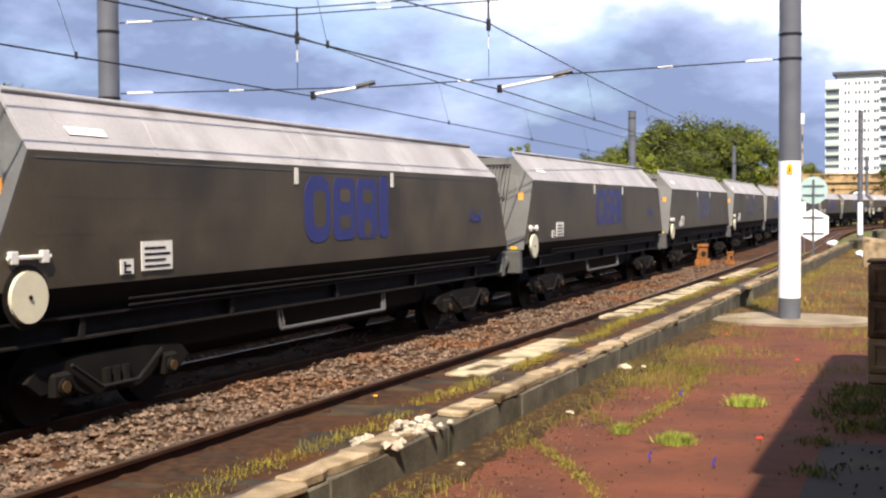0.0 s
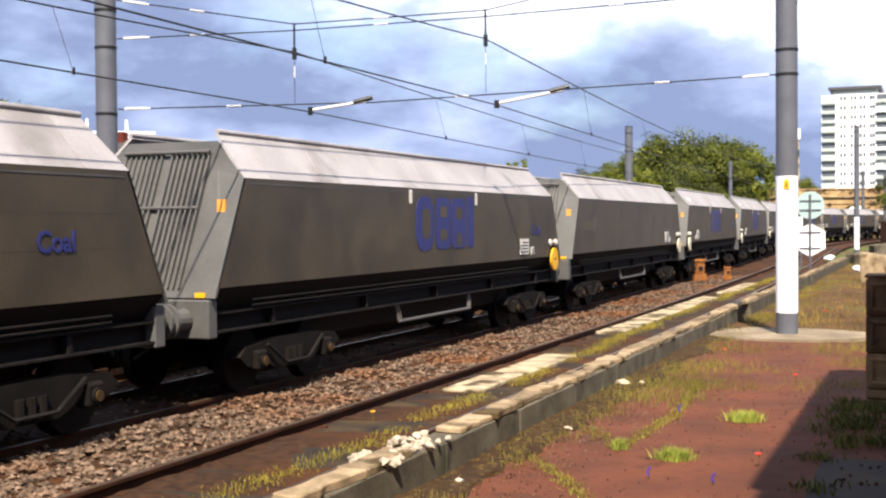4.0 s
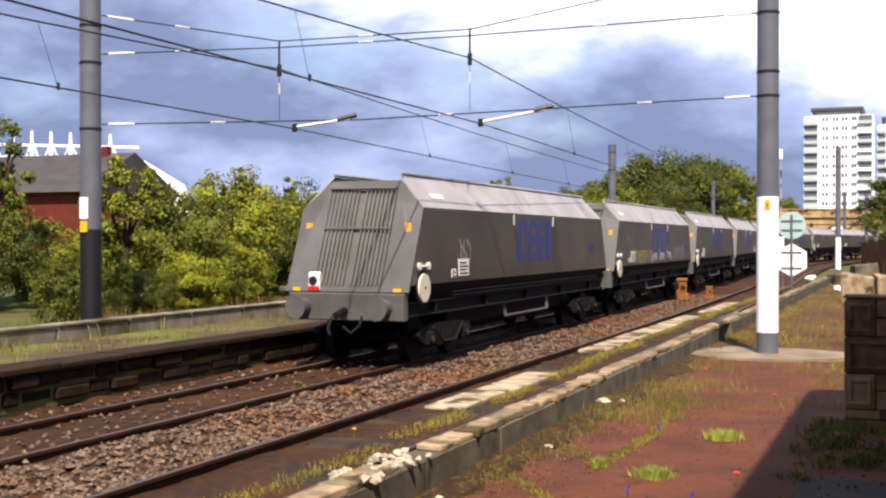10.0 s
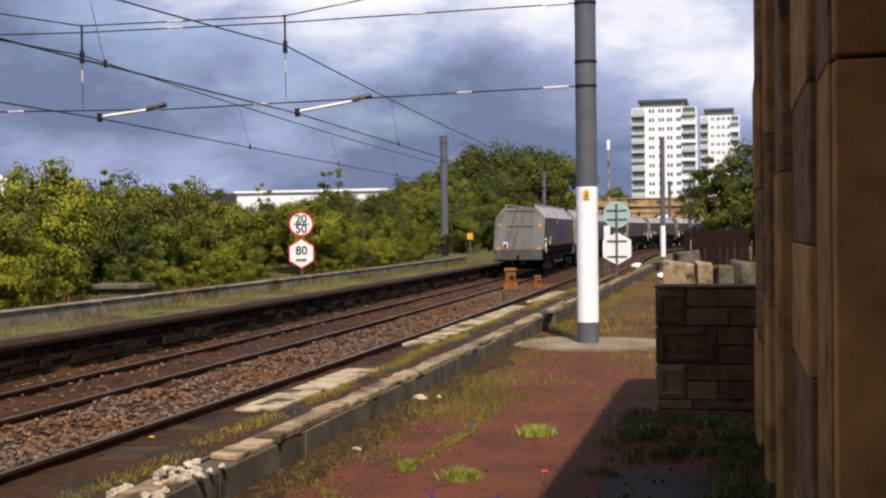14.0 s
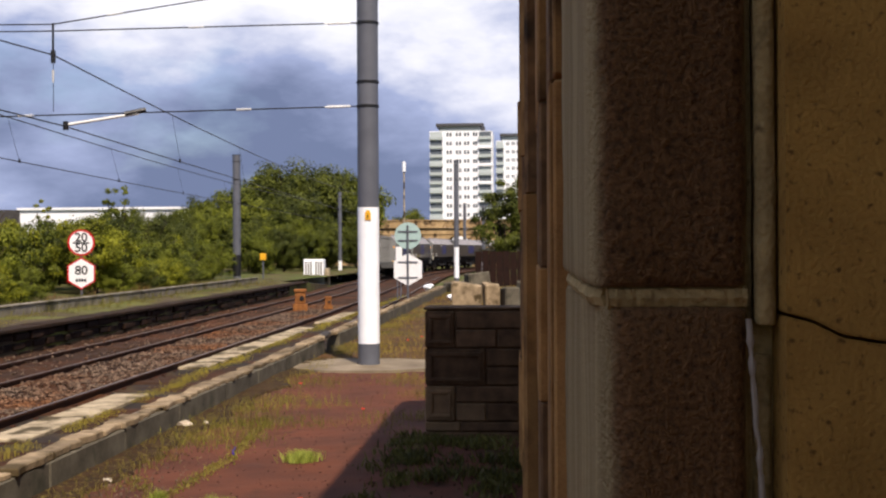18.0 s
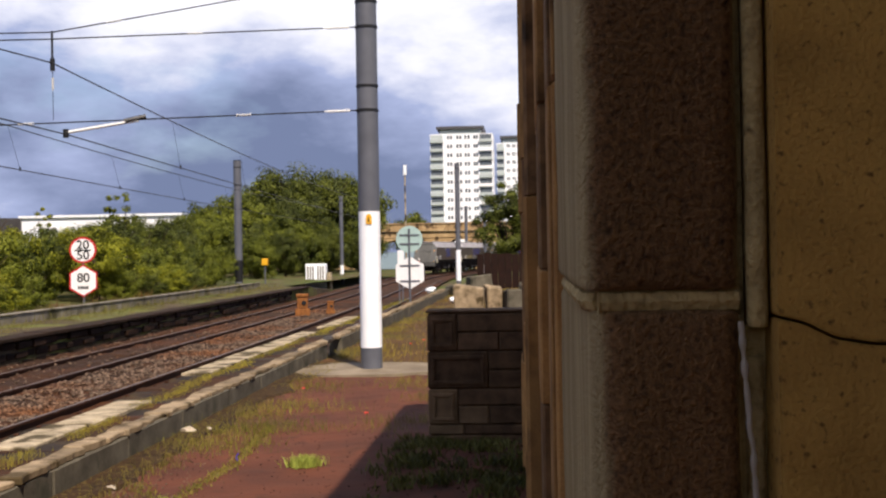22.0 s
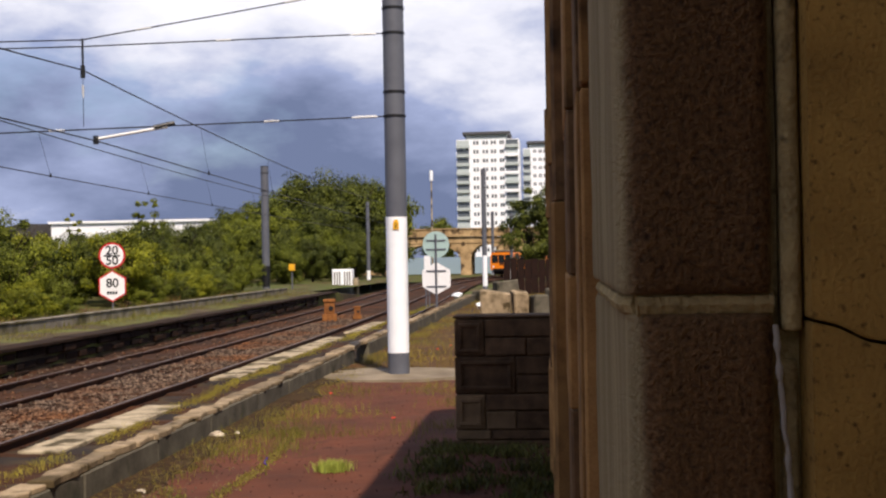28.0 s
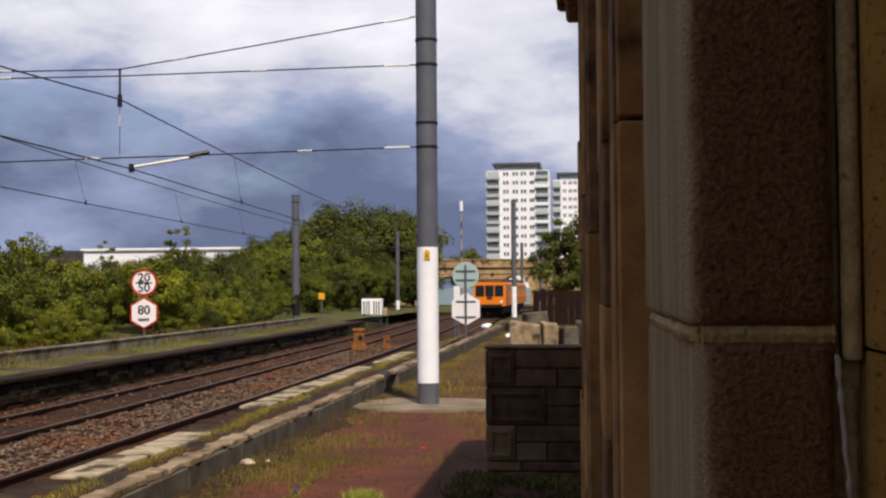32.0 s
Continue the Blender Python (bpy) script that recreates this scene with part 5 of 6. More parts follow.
CRACK_A, CRACK_B, CRACK_C = ((-4.0, 10.2), (-3.5, 9.47), (-3.0, 8.64), (-2.7, 8.0)), ((-3.9, 11.9), (-3.31, 10.78)), ((-3.31, 10.78), (-3.21, 12.97), (-3.41, 15.66))


def along(pts, step=0.03):
    """Points along a crack, a little to either side of it."""
    out = []
    for (x0, y0), (x1, y1) in zip(pts, pts[1:]):
        n = int(math.hypot(x1 - x0, y1 - y0) / step) + 1
        out += [(x0 + (x1 - x0) * q / n + 0.05 * noise.noise(Vector((x0 + q * 0.3, y0, 0))), y0 + (y1 - y0) * q / n, 0.005) for q in range(n)]
    return out


cracks = along(CRACK_A) + along(CRACK_B) + along(CRACK_C)
stuff("moss", blades(2800, clumped(cracks, 0.05), 0.006, 0.035, 0.007, 0.9), leafy("moss", (0.09, 0.078, 0.018), (0.26, 0.22, 0.04)), "mossy growth along cracks in the asphalt", "moss")
# weeds by the broken wall; their leaf colours are darkened to deepen the shade
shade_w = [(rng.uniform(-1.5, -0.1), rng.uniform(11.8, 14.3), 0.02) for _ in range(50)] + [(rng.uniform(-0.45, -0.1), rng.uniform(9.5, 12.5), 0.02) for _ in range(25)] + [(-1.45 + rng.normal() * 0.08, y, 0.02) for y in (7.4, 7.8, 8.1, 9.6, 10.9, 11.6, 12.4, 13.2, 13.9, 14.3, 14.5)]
stuff("shade_weeds", blades(4200, clumped(shade_w, 0.10), 0.015, 0.11, 0.011, 1.2), leafy("shade_darkened_weed", (0.035, 0.040, 0.011), (0.15, 0.145, 0.028)), "green weeds by the broken wall, coloured darker for the shade", "weeds")
verge = [(rng.uniform(-4.3, 1.5), 24 + 60 * rng.random() ** 1.3, -0.04) for _ in range(900)]
stuff("verge_grass", blades(11000, clumped(verge, 0.22), 0.03, 0.20, 0.007, 0.8), leafy("dry_grass", (0.085, 0.058, 0.017), (0.30, 0.225, 0.045)), "dry yellow-green grass on the verge", "grass")
fp_g = [(far_edge(y) - rng.uniform(0.9, 2.4), y, 0.46) for y in np.arange(0, 64, 0.12)]
stuff("platform_grass", blades(8000, clumped(fp_g, 0.16), 0.02, 0.11, 0.006, 0.8), leafy("platform_weed", (0.06, 0.058, 0.016), (0.22, 0.19, 0.05)), "grass and weeds on the far platform", "grass")
fp_w = [(far_edge(y) - 3.3 + rng.normal() * 0.55, y, 0.42) for y in np.arange(0, 66, 0.2)]
stuff("bank_weeds", blades(9000, clumped(fp_w, 0.35), 0.06, 0.42, 0.012, 0.8), leafy("bank_weed", (0.045, 0.048, 0.012), (0.20, 0.175, 0.04)), "tall weeds between kerb and bushes", "weeds")
fp_d = [(far_edge(y) - 3.0 + rng.normal() * 0.35, y + rng.normal() * 0.3, 0.42) for y in (18.7, 19.4, 22.6, 23.4, 24.8, 27.9, 31.6, 36.0, 41.2, 41.8, 47.5, 53.0)]
stuff("dock_weeds", blades(700, clumped(fp_d, 0.20), 0.15, 0.6, 0.014, 0.5), leafy("dock_weed", (0.06, 0.034, 0.012), (0.20, 0.105, 0.03)), "rust-brown dock plants gone to seed by the kerb", "weeds")
for k, (x, y, r) in enumerate(((-2.72, 10.5, 0.15), (-2.43, 12.9, 0.15), (-3.3, 10.8, 0.06))):
    n = int(2600 * r)
    ob = quick("grass_tuft", blades(n * 2, lambda: (x + rng.normal() * r * 0.5, y + rng.normal() * r * 0.5, 0.0), 0.04, 0.13, 0.005, 0.9), leafy("tuft_blade", (0.13, 0.16, 0.025), (0.38, 0.42, 0.07)))
    tagged(ob, "bright green grass tuft in the red asphalt", "grass tuft", "tufts on the platform")
M_poppy = plain("poppy_red", (0.75, 0.05, 0.01), 0.6)
M_violet = plain("violet_petal", (0.09, 0.035, 0.42), 0.6)
for k, (x, y, h, mt) in enumerate(((-1.95, 10.4, 0.12, M_poppy), (-2.2, 15.9, 0.14, M_poppy), (-3.55, 18.6, 0.16, M_poppy), (-2.6, 25.5, 0.3, M_poppy), (-2.4, 26.5, 0.3, M_poppy), (-1.5, 27.5, 0.3, M_poppy), (-2.75, 9.6, 0.1, M_violet), (-3.1, 12.7, 0.16, M_violet), (-2.2, 9.55, 0.1, M_violet), (-6.3, 11.6, 0.08, M_yellow))):
    fl = empty("flower", pose(x, y, 0.0), ("red poppy" if mt is M_poppy else "violet flower" if mt is M_violet else "small yellow flower") + " growing through the asphalt", "flower", "flowers on the platform")
    bm = bmesh.new()
    cyl(bm, (0, 0, -0.02), (0.01, 0, h), 0.004, n=5)
    part("stem", bm, M_leaf, fl)
    bm = bmesh.new()
    for a in range(5):
        c, s = math.cos(a * 1.256), math.sin(a * 1.256)
        bmesh.ops.create_icosphere(bm, subdivisions=1, radius=0.014, matrix=Matrix.Translation((0.012 * c, 0.012 * s, h + (0.01 if mt is not M_violet else -0.014 * a))) @ Matrix.Diagonal((1.5, 1.5, 0.6, 1) if mt is not M_violet else (0.5, 0.5, 1.3, 1)))
    part("petals", bm, mt, fl)

# ---- distance: towers, bridge, houses, stadium ----
M_tower = mat("white_render", (0.86, 0.875, 0.91), (0.80, 0.815, 0.85), 0.7, scale=0.2, fine=3, bump=0.0)
M_tglass = plain("dark_window", (0.16, 0.18, 0.20), 0.15)
M_tgreen = plain("pale_green_panel", (0.50, 0.55, 0.55), 0.4)
M_troof = plain("tower_roof", (0.10, 0.10, 0.11), 0.6)


def tower(x0, x1, y, depth, h, floors, label):
    t = empty("tower_block", pose(x0, y, 0), label, "tower block", "tower blocks")
    w = x1 - x0
    bm = bmesh.new()
    box(bm, 0, w, 0, depth, -2, h)
    part("body", bm, M_tower, t)
    bm = bmesh.new()
    box(bm, w * 0.10, w * 0.86, -0.5, depth, h + 1.6, h + 2.6, 0.1)
    part("roof", bm, M_troof, t)
    bm = bmesh.new()
    box(bm, w * 0.16, w * 0.80, 0.5, depth, h + 0.002, h + 1.6)
    part("penthouse", bm, M_tgreen, t)
    fh = h / floors
    for k in range(floors):
        z = k * fh
        for a, b in ((0.0, 0.21), (0.78, 0.99)):
            bm = bmesh.new()
            box(bm, w * a, w * b, -0.9, -0.01, z + 0.15, z + 1.15)
            part("balcony", bm, M_tgreen if b < 0.5 or k % 2 else M_tower, t)
            bm = bmesh.new()
            box(bm, w * a + 0.2, w * b - 0.2, -0.12, -0.005, z + 1.2, z + fh - 0.25)
            part("balcony_glazing", bm, M_tglass if (k * 7 + int(b * 10)) % 3 else M_tgreen, t)
        for a in (0.27, 0.32, 0.42, 0.47, 0.55, 0.60, 0.69, 0.73):
            bm = bmesh.new()
            box(bm, w * a, w * a + w * 0.032, -0.1, -0.004, z + 1.3, z + 2.5)
            part("window", bm, M_tglass, t)
    return t


tower(-33.6, -12.4, 400, 18, 42.2, 14, "white rendered tower block with grey-green balconies")
tower(-12.0, 1.5, 430, 18, 41.5, 14, "second white tower block behind the first")

bridge = empty("stone_bridge", pose(0, 0, 0), "old sandstone road bridge with arches across the line", "bridge")
M_bridge = mat("bridge_stone", (0.58, 0.43, 0.25), (0.24, 0.165, 0.09), 0.9, scale=0.8, fine=5, bump=0.4, coord="World", spots=(0.9, 0.54, 0.62, (0.11, 0.075, 0.045)))
YB = 178.0
bm = bmesh.new()
box(bm, -46, 10, YB, YB + 8, 4.4, 5.4, 0.1)
part("deck", bm, M_bridge, bridge)
bm = bmesh.new()
box(bm, -46, 10, YB - 0.3, YB + 0.2, 5.41, 6.5, 0.06)
part("parapet", bm, M_bridge, bridge)
for k in range(24):
    bm = bmesh.new()
    box(bm, -46 + k * 2.33, -46 + k * 2.33 + 2.3, YB - 0.42, YB + 0.3, 6.505, 6.72, 0.04)
    part("coping_stone", bm, M_bridge, bridge)
for x0, x1 in ((-46, -24), (-14.6, -13.0), (-8.6, 10)):
    bm = bmesh.new()
    box(bm, x0, x1, YB + 0.1, YB + 7.9, -0.6, 4.398, 0.05)
    part("pier", bm, M_bridge, bridge)
for xa, xb in ((-24, -14.6), (-13.0, -8.6)):
    bm = bmesh.new()
    c, r = (xa + xb) / 2, (xb - xa) / 2
    rise = min(r, 2.2)
    pts = [(c + r * math.cos(a), 2.1 + rise * math.sin(a)) for a in np.linspace(math.pi, 0, 12)]
    prism(bm, pts + [(xb, 4.396), (xa, 4.396)], "y", YB + 0.1, YB + 7.9)
    part("arch", bm, M_bridge, bridge)
bm = bmesh.new()
box(bm, -40, 20, YB + 14, YB + 14.1, -0.5, 2.4)
tagged(part("pale_fence", bm, plain("blue_grey_fence", (0.32, 0.42, 0.50), 0.6)), "pale blue-grey palisade fence beyond the bridge", "fence")

M_brick = mat("red_brick", (0.20, 0.055, 0.038), (0.12, 0.035, 0.026), 0.9, scale=1.2, fine=14, bump=0.2)
M_slate = mat("grey_slate", (0.11, 0.105, 0.105), (0.065, 0.06, 0.06), 0.7, scale=1, fine=10, bump=0.2)
hs = empty("brick_house", pose(-53.8, 55, 0), "red brick building with a grey slate roof behind the trees", "house")
bm = bmesh.new()
box(bm, -16, 9.2, 0, 9, -0.5, 4.94)
part("wall", bm, M_brick, hs)
bm = bmesh.new()
prism(bm, [(-0.5, 4.95), (9.5, 4.95), (4.5, 7.5)], "x", -16.4, 9.5)
part("roof", bm, M_slate, hs)
for x in (7.3, -8):
    bm = bmesh.new()
    box(bm, x, x + 0.5, 4, 4.5, 6.9, 7.9, 0.03)
    part("chimney", bm, M_brick, hs)
wb = empty("white_shed", pose(-66, 150, 0), "long low white industrial building behind the bushes", "industrial building")
bm = bmesh.new()
box(bm, 0, 21, 0, 20, -0.5, 7.6)
part("wall", bm, M_tower, wb)
bm = bmesh.new()
box(bm, -0.3, 21.3, -0.3, 20, 7.602, 7.9)
part("roof", bm, M_tower, wb)
bm = bmesh.new()
prism(bm, [(-10, 7.0), (-5, 7.8), (0, 7.7), (0, -0.5), (-10, -0.5)], "y", 2, 16)
part("side_hall", bm, M_slate, wb)
st = empty("stadium", pose(-285, 300, 0), "far white stadium roof with open steel masts", "stadium")
bm = bmesh.new()
prism(bm, [(0, -0.6), (0, 29.5), (45, 28.5), (62, 27), (77, 19), (84, -0.6)], "y", 0, 8)
part("stand", bm, M_tower, st)
for k in range(8):
    x = 3 + 7.5 * k
    bm = bmesh.new()
    cyl(bm, (x, 0, 27), (x, 0, 38.2 - 0.5 * k), 0.8, 0.4, n=6)
    cyl(bm, (x - 3.2, 0, 27), (x, 0, 35 - 0.5 * k), 0.3, n=5)
    cyl(bm, (x + 3.2, 0, 27), (x, 0, 35 - 0.5 * k), 0.3, n=5)
    part("roof_mast", bm, M_tower, st)
bm = bmesh.new()
cyl(bm, (0, 0, 33.3), (66, 0, 30.2), 0.45, n=6)
part("roof_truss", bm, M_tower, st)

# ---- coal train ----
# sides darker, slopes paler: how light falls on them is put into the colours
M_body = mat("grimy_shaded_side", (0.110, 0.089, 0.058), (0.060, 0.047, 0.030), 0.48, 0.0, scale=1.1, fine=22, bump=0.08, spots=(0.7, 0.48, 0.72, (0.038, 0.029, 0.019)))
M_slope = mat("lit_grey_slope", (0.40, 0.385, 0.39), (0.27, 0.255, 0.255), 0.6, scale=0.9, fine=25, bump=0.06, spots=(0.8, 0.54, 0.78, (0.17, 0.155, 0.14)))
M_end = mat("grey_end_panel", (0.132, 0.133, 0.130), (0.078, 0.078, 0.074), 0.6, scale=1.5, fine=25, bump=0.08)
M_frame = mat("black_underframe", (0.036, 0.032, 0.031), (0.016, 0.014, 0.0135), 0.8, 0.2, scale=4, fine=50, bump=0.2)
M_silver = plain("galvanised_bar", (0.15, 0.145, 0.14), 0.55, 0.3)
M_orange = plain("orange_reflector", (0.78, 0.40, 0.10), 0.4)
M_blue = plain("blue_livery", (0.035, 0.045, 0.20), 0.5)
M_cream = plain("cream_disc", (0.68, 0.64, 0.50), 0.5)
M_label = plain("white_label", (0.74, 0.72, 0.68), 0.6)
M_cap = plain("ochre_cap", (0.085, 0.055, 0.025), 0.7)
M_coal = mat("coal_dust", (0.02, 0.02, 0.02), (0.008, 0.008, 0.008), 0.9, scale=5, fine=40, bump=0.5)
M_bogie = mat("sooty_bogie", (0.024, 0.020, 0.018), (0.010, 0.008, 0.007), 0.85, 0.1, scale=5, fine=60, bump=0.3)
M_wheel = mat("steel_wheel", (0.03, 0.024, 0.02), (0.012, 0.01, 0.009), 0.7, 0.3, scale=6, fine=60, bump=0.1)

HW, ZW, ZT, XT = 1.33, 2.77, 3.36, 0.76     # half width, waist, top, half width at the top
YS, YW, YT = 7.14, 6.46, 6.28                # body half length at sill, waist and top


SLIM = 0.885
SIDE = HW * SLIM                            # where the outer skin of the side lies


def slab(bm, quad, t):
    """A thin plate on a four-cornered outline, t metres thick inwards."""
    q = [Vector(p) for p in quad]
    n = (q[1] - q[0]).cross(q[3] - q[0]).normalized() * t
    a, b = [bm.verts.new(p) for p in q], [bm.verts.new(p - n) for p in q]
    bm.faces.new(a)
    bm.faces.new(b[::-1])
    for i in range(4):
        bm.faces.new((a[i], b[i], b[(i + 1) % 4], a[(i + 1) % 4]))


def coal_wagon(m):
    w = empty("coal_wagon", m, "grimy grey bogie coal hopper wagon with sloping ends", "railway wagon", "coal wagons")
    for sx in (1, -1):
        def P(x, y, z):
            return (sx * x, y if sx > 0 else -y, z)
        bm = bmesh.new()
        slab(bm, [P(HW, -7.06, 1.42), P(HW, 7.06, 1.42), P(HW, YW, ZW), P(HW, -YW, ZW)], 0.04)
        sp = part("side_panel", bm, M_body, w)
        for z in (1.95, 2.32):
            bm = bmesh.new()
            box(bm, sx * HW - 0.0015, sx * HW + 0.0015, -6.4, 6.4, z - 0.008, z + 0.008)
            part("seam", bm, M_body, sp)
        for y0, y1 in ((-2.15, -2.15), (2.15, 2.15)):
            bm = bmesh.new()
            slab(bm, [P(HW + 0.002, y0 - 0.02, ZW - 0.05), P(HW + 0.002, y1 - 0.02, 1.5), P(HW + 0.002, y1 + 0.02, 1.5), P(HW + 0.002, y0 + 0.02, ZW - 0.05)], 0.006)
            bmesh.ops.recalc_face_normals(bm, faces=bm.faces)
            part("seam", bm, M_body, sp)
        bm = bmesh.new()
        slab(bm, [P(1.08, -7.03, 1.12), P(1.08, 7.03, 1.12), P(HW - 0.002, 7.05, 1.418), P(HW - 0.002, -7.05, 1.418)], 0.04)
        part("lower_panel", bm, M_frame, w)
        bm = bmesh.new()
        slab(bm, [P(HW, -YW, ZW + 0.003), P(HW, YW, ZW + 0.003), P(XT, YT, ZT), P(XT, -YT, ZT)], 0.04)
        sl = part("sloping_panel", bm, M_slope, w, "sloping upper panel, coloured paler for the light it catches")
        for yk in (-5.75, 5.75):
            bm = bmesh.new()
            slab(bm, [P(HW + 0.004, yk - 0.012, ZW + 0.01), P(HW + 0.002, yk + 0.012, ZW + 0.01), P(XT + 0.003, yk + 0.012, ZT), P(XT + 0.003, yk - 0.012, ZT)], 0.004)
            bmesh.ops.recalc_face_normals(bm, faces=bm.faces)
            part("seam", bm, M_slope, sl)
        bm = bmesh.new()
        box(bm, sx * HW - 0.004, sx * HW + 0.006, -YW + 0.1, YW - 0.1, ZW - 0.075, ZW - 0.055)
        part("waist_strip", bm, M_end, sp)
        for yk, lean in ((-4.4, 0.25), (-1.1, 0.2), (-0.7, 0.3), (2.2, -0.2), (4.3, 0.22)):
            bm = bmesh.new()
            tube(bm, [P(HW - 0.02, yk, ZW + 0.03), P((HW + XT) / 2 + 0.002, yk + lean * 0.6, (ZW + ZT) / 2), P(XT + 0.01, yk + lean, ZT - 0.02)], 0.010, 5)
            part("dent", bm, M_slope, sl)
        bm = bmesh.new()
        cyl(bm, P(XT, -YT, ZT + 0.02), P(XT, YT, ZT + 0.02), 0.035, n=8)
        part("top_rail", bm, M_slope, w)
        bm = bmesh.new()
        prism(bm, [(sx * 1.06, 0.86), (sx * 1.24, 0.86), (sx * 1.24, 0.885), (sx * 1.10, 0.89), (sx * 1.10, 1.085), (sx * 1.24, 1.09), (sx * 1.24, 1.115), (sx * 1.06, 1.115)], "y", -7.1, 7.1)
        part("solebar", bm, M_frame, w)
        for k in range(5):
            yk = -5.6 + 2.8 * k
            bm = bmesh.new()
            box(bm, sx * 1.17 - 0.05, sx * 1.17 + 0.05, yk - 0.04, yk + 0.04, 0.885, 1.09, 0.006)
            part("bracket", bm, M_frame, w)
        for y0, y1 in ((-1.6, 1.6),):
            bm = bmesh.new()
            cyl(bm, (sx * 1.2, y0, 0.58), (sx * 1.2, y1, 0.58), 0.028, n=8)
            for yk in (y0, y0 + 0.09, y1, y1 - 0.09):
                cyl(bm, (sx * 1.2, yk, 0.58), (sx * 1.16, yk + (0.06 if yk > (y0 + y1) / 2 else -0.06), 0.88), 0.025, n=6)
            part("step_bar", bm, M_silver, w, "dull silver step bar")
        bm = bmesh.new()
        cyl(bm, (sx * 1.27, -4.9, 1.23), (sx * 1.27, 6.2, 1.23), 0.014, n=6)
        part("pipe", bm, M_frame, w)
        bm = bmesh.new()
        cyl(bm, (sx * 1.27, -4.9, 1.16), (sx * 1.27, 6.2, 1.16), 0.012, n=6)
        part("pipe", bm, M_frame, w)
    # dark hopper doors and pans below the sills
    bm = bmesh.new()
    prism(bm, [(-1.0, 1.10), (1.0, 1.10), (0.85, 0.55), (0.3, 0.32), (-0.3, 0.32), (-0.85, 0.55)], "y", -4.0, 4.0)
    part("hopper_pan", bm, M_frame, w)
    bm = bmesh.new()
    box(bm, -XT + 0.05, XT - 0.05, -YT + 0.1, YT - 0.1, 3.02, 3.1)
    part("load", bm, M_coal, w, "black coal dust inside")
    for e in (1, -1):
        bm = bmesh.new()
        a = [(HW, 1.3), (HW, ZW), (XT, ZT - 0.10), (-XT, ZT - 0.10), (-HW, ZW), (-HW, 1.3)]
        def Y(z):
            return e * (YS - (z - 1.3) / (ZW - 1.3) * (YS - YW)) if z <= ZW else e * (YW - (z - ZW) / (ZT - ZW) * (YW - YT))
        f1 = [bm.verts.new((x, Y(z) + e * 0.004, z)) for x, z in a]
        f2 = [bm.verts.new((x, Y(z) - e * 0.04, z)) for x, z in a]
        bm.faces.new(f1 if e < 0 else f1[::-1])
        bm.faces.new(f2[::-1] if e < 0 else f2)
        for i in range(6):
            bm.faces.new((f1[i], f2[i], f2[(i + 1) % 6], f1[(i + 1) % 6]))
        bmesh.ops.recalc_face_normals(bm, faces=bm.faces)
        ep = part("end_panel", bm, M_end, w, "ribbed grey end panel")
        for k in range(17):
            x = -0.72 + k * 0.09 
            if k == 8:
                continue
            bm = bmesh.new()
            slab_pts = [(x - 0.014, 1.42), (x + 0.014, 1.42), (x + 0.014, ZT - 0.26), (x - 0.014, ZT - 0.26)]
            vs = [bm.verts.new((u, Y(v) + e * o, v)) for o in (0.003, 0.05) for u, v in slab_pts]
            for q in ((0, 1, 2, 3), (4, 5, 6, 7), (0, 1, 5, 4), (1, 2, 6, 5), (2, 3, 7, 6), (3, 0, 4, 7)):
                bm.faces.new([vs[i] for i in q])
            bmesh.ops.recalc_face_normals(bm, faces=bm.faces)
            part("rib", bm, M_end, ep)
        for z in (2.40, ZT - 0.24):
            bm = bmesh.new()
            cyl(bm, (-0.74, Y(z) + e * 0.07, z), (0.74, Y(z) + e * 0.07, z), 0.025, n=8)
            part("grab_rail", bm, M_silver, ep)
        for x in (-1.09, 1.09):
            bm = bmesh.new()
            box(bm, x - 0.065, x + 0.065, Y(2.4) + min(0, e * 0.03), Y(2.4) + max(0, e * 0.03), 2.32, 2.5)
            part("reflector", bm, M_orange, ep, "orange reflector")
            bm = bmesh.new()
            box(bm, x - 0.08, x + 0.08, Y(1.34) + min(0, e * 0.03), Y(1.34) + max(0, e * 0.03), 1.305, 1.365)
            part("reflector", bm, M_yellow, ep, "yellow reflector")
        bm = bmesh.new()
        box(bm, -1.25, 1.25, e * 7.08 - 0.1, e * 7.08 + 0.1, 0.80, 1.28, 0.02)
        part("headstock", bm, M_end, w)
        for x in (-0.87, 0.87):
            bm = bmesh.new()
            cyl(bm, (x, e * 7.2, 1.04), (x, e * 7.52, 1.04), 0.14, 0.11, n=14)
            cyl(bm, (x, e * 7.52, 1.04), (x, e * 7.57, 1.04), 0.21, n=24)
            part("buffer", bm, M_end, w)
        bm = bmesh.new()
        cyl(bm, (0, e * 7.2, 0.98), (0, e * 7.55, 0.9), 0.07, n=8)
        tube(bm, [(0.35, e * 7.1, 0.95), (0.37, e * 7.3, 0.72), (0.25, e * 7.42, 0.6), (0.1, e * 7.45, 0.72)], 0.03, 6)
        tube(bm, [(-0.3, e * 7.1, 0.95), (-0.32, e * 7.28, 0.66), (-0.2, e * 7.4, 0.55)], 0.03, 6)
        part("coupling", bm, M_frame, w, "drawhook and hanging hoses")
        bg = new("bogie")
        bg.parent, bg.location = w, (0, e * 5.05, 0)
        for sx in (1, -1):
            bm = bmesh.new()
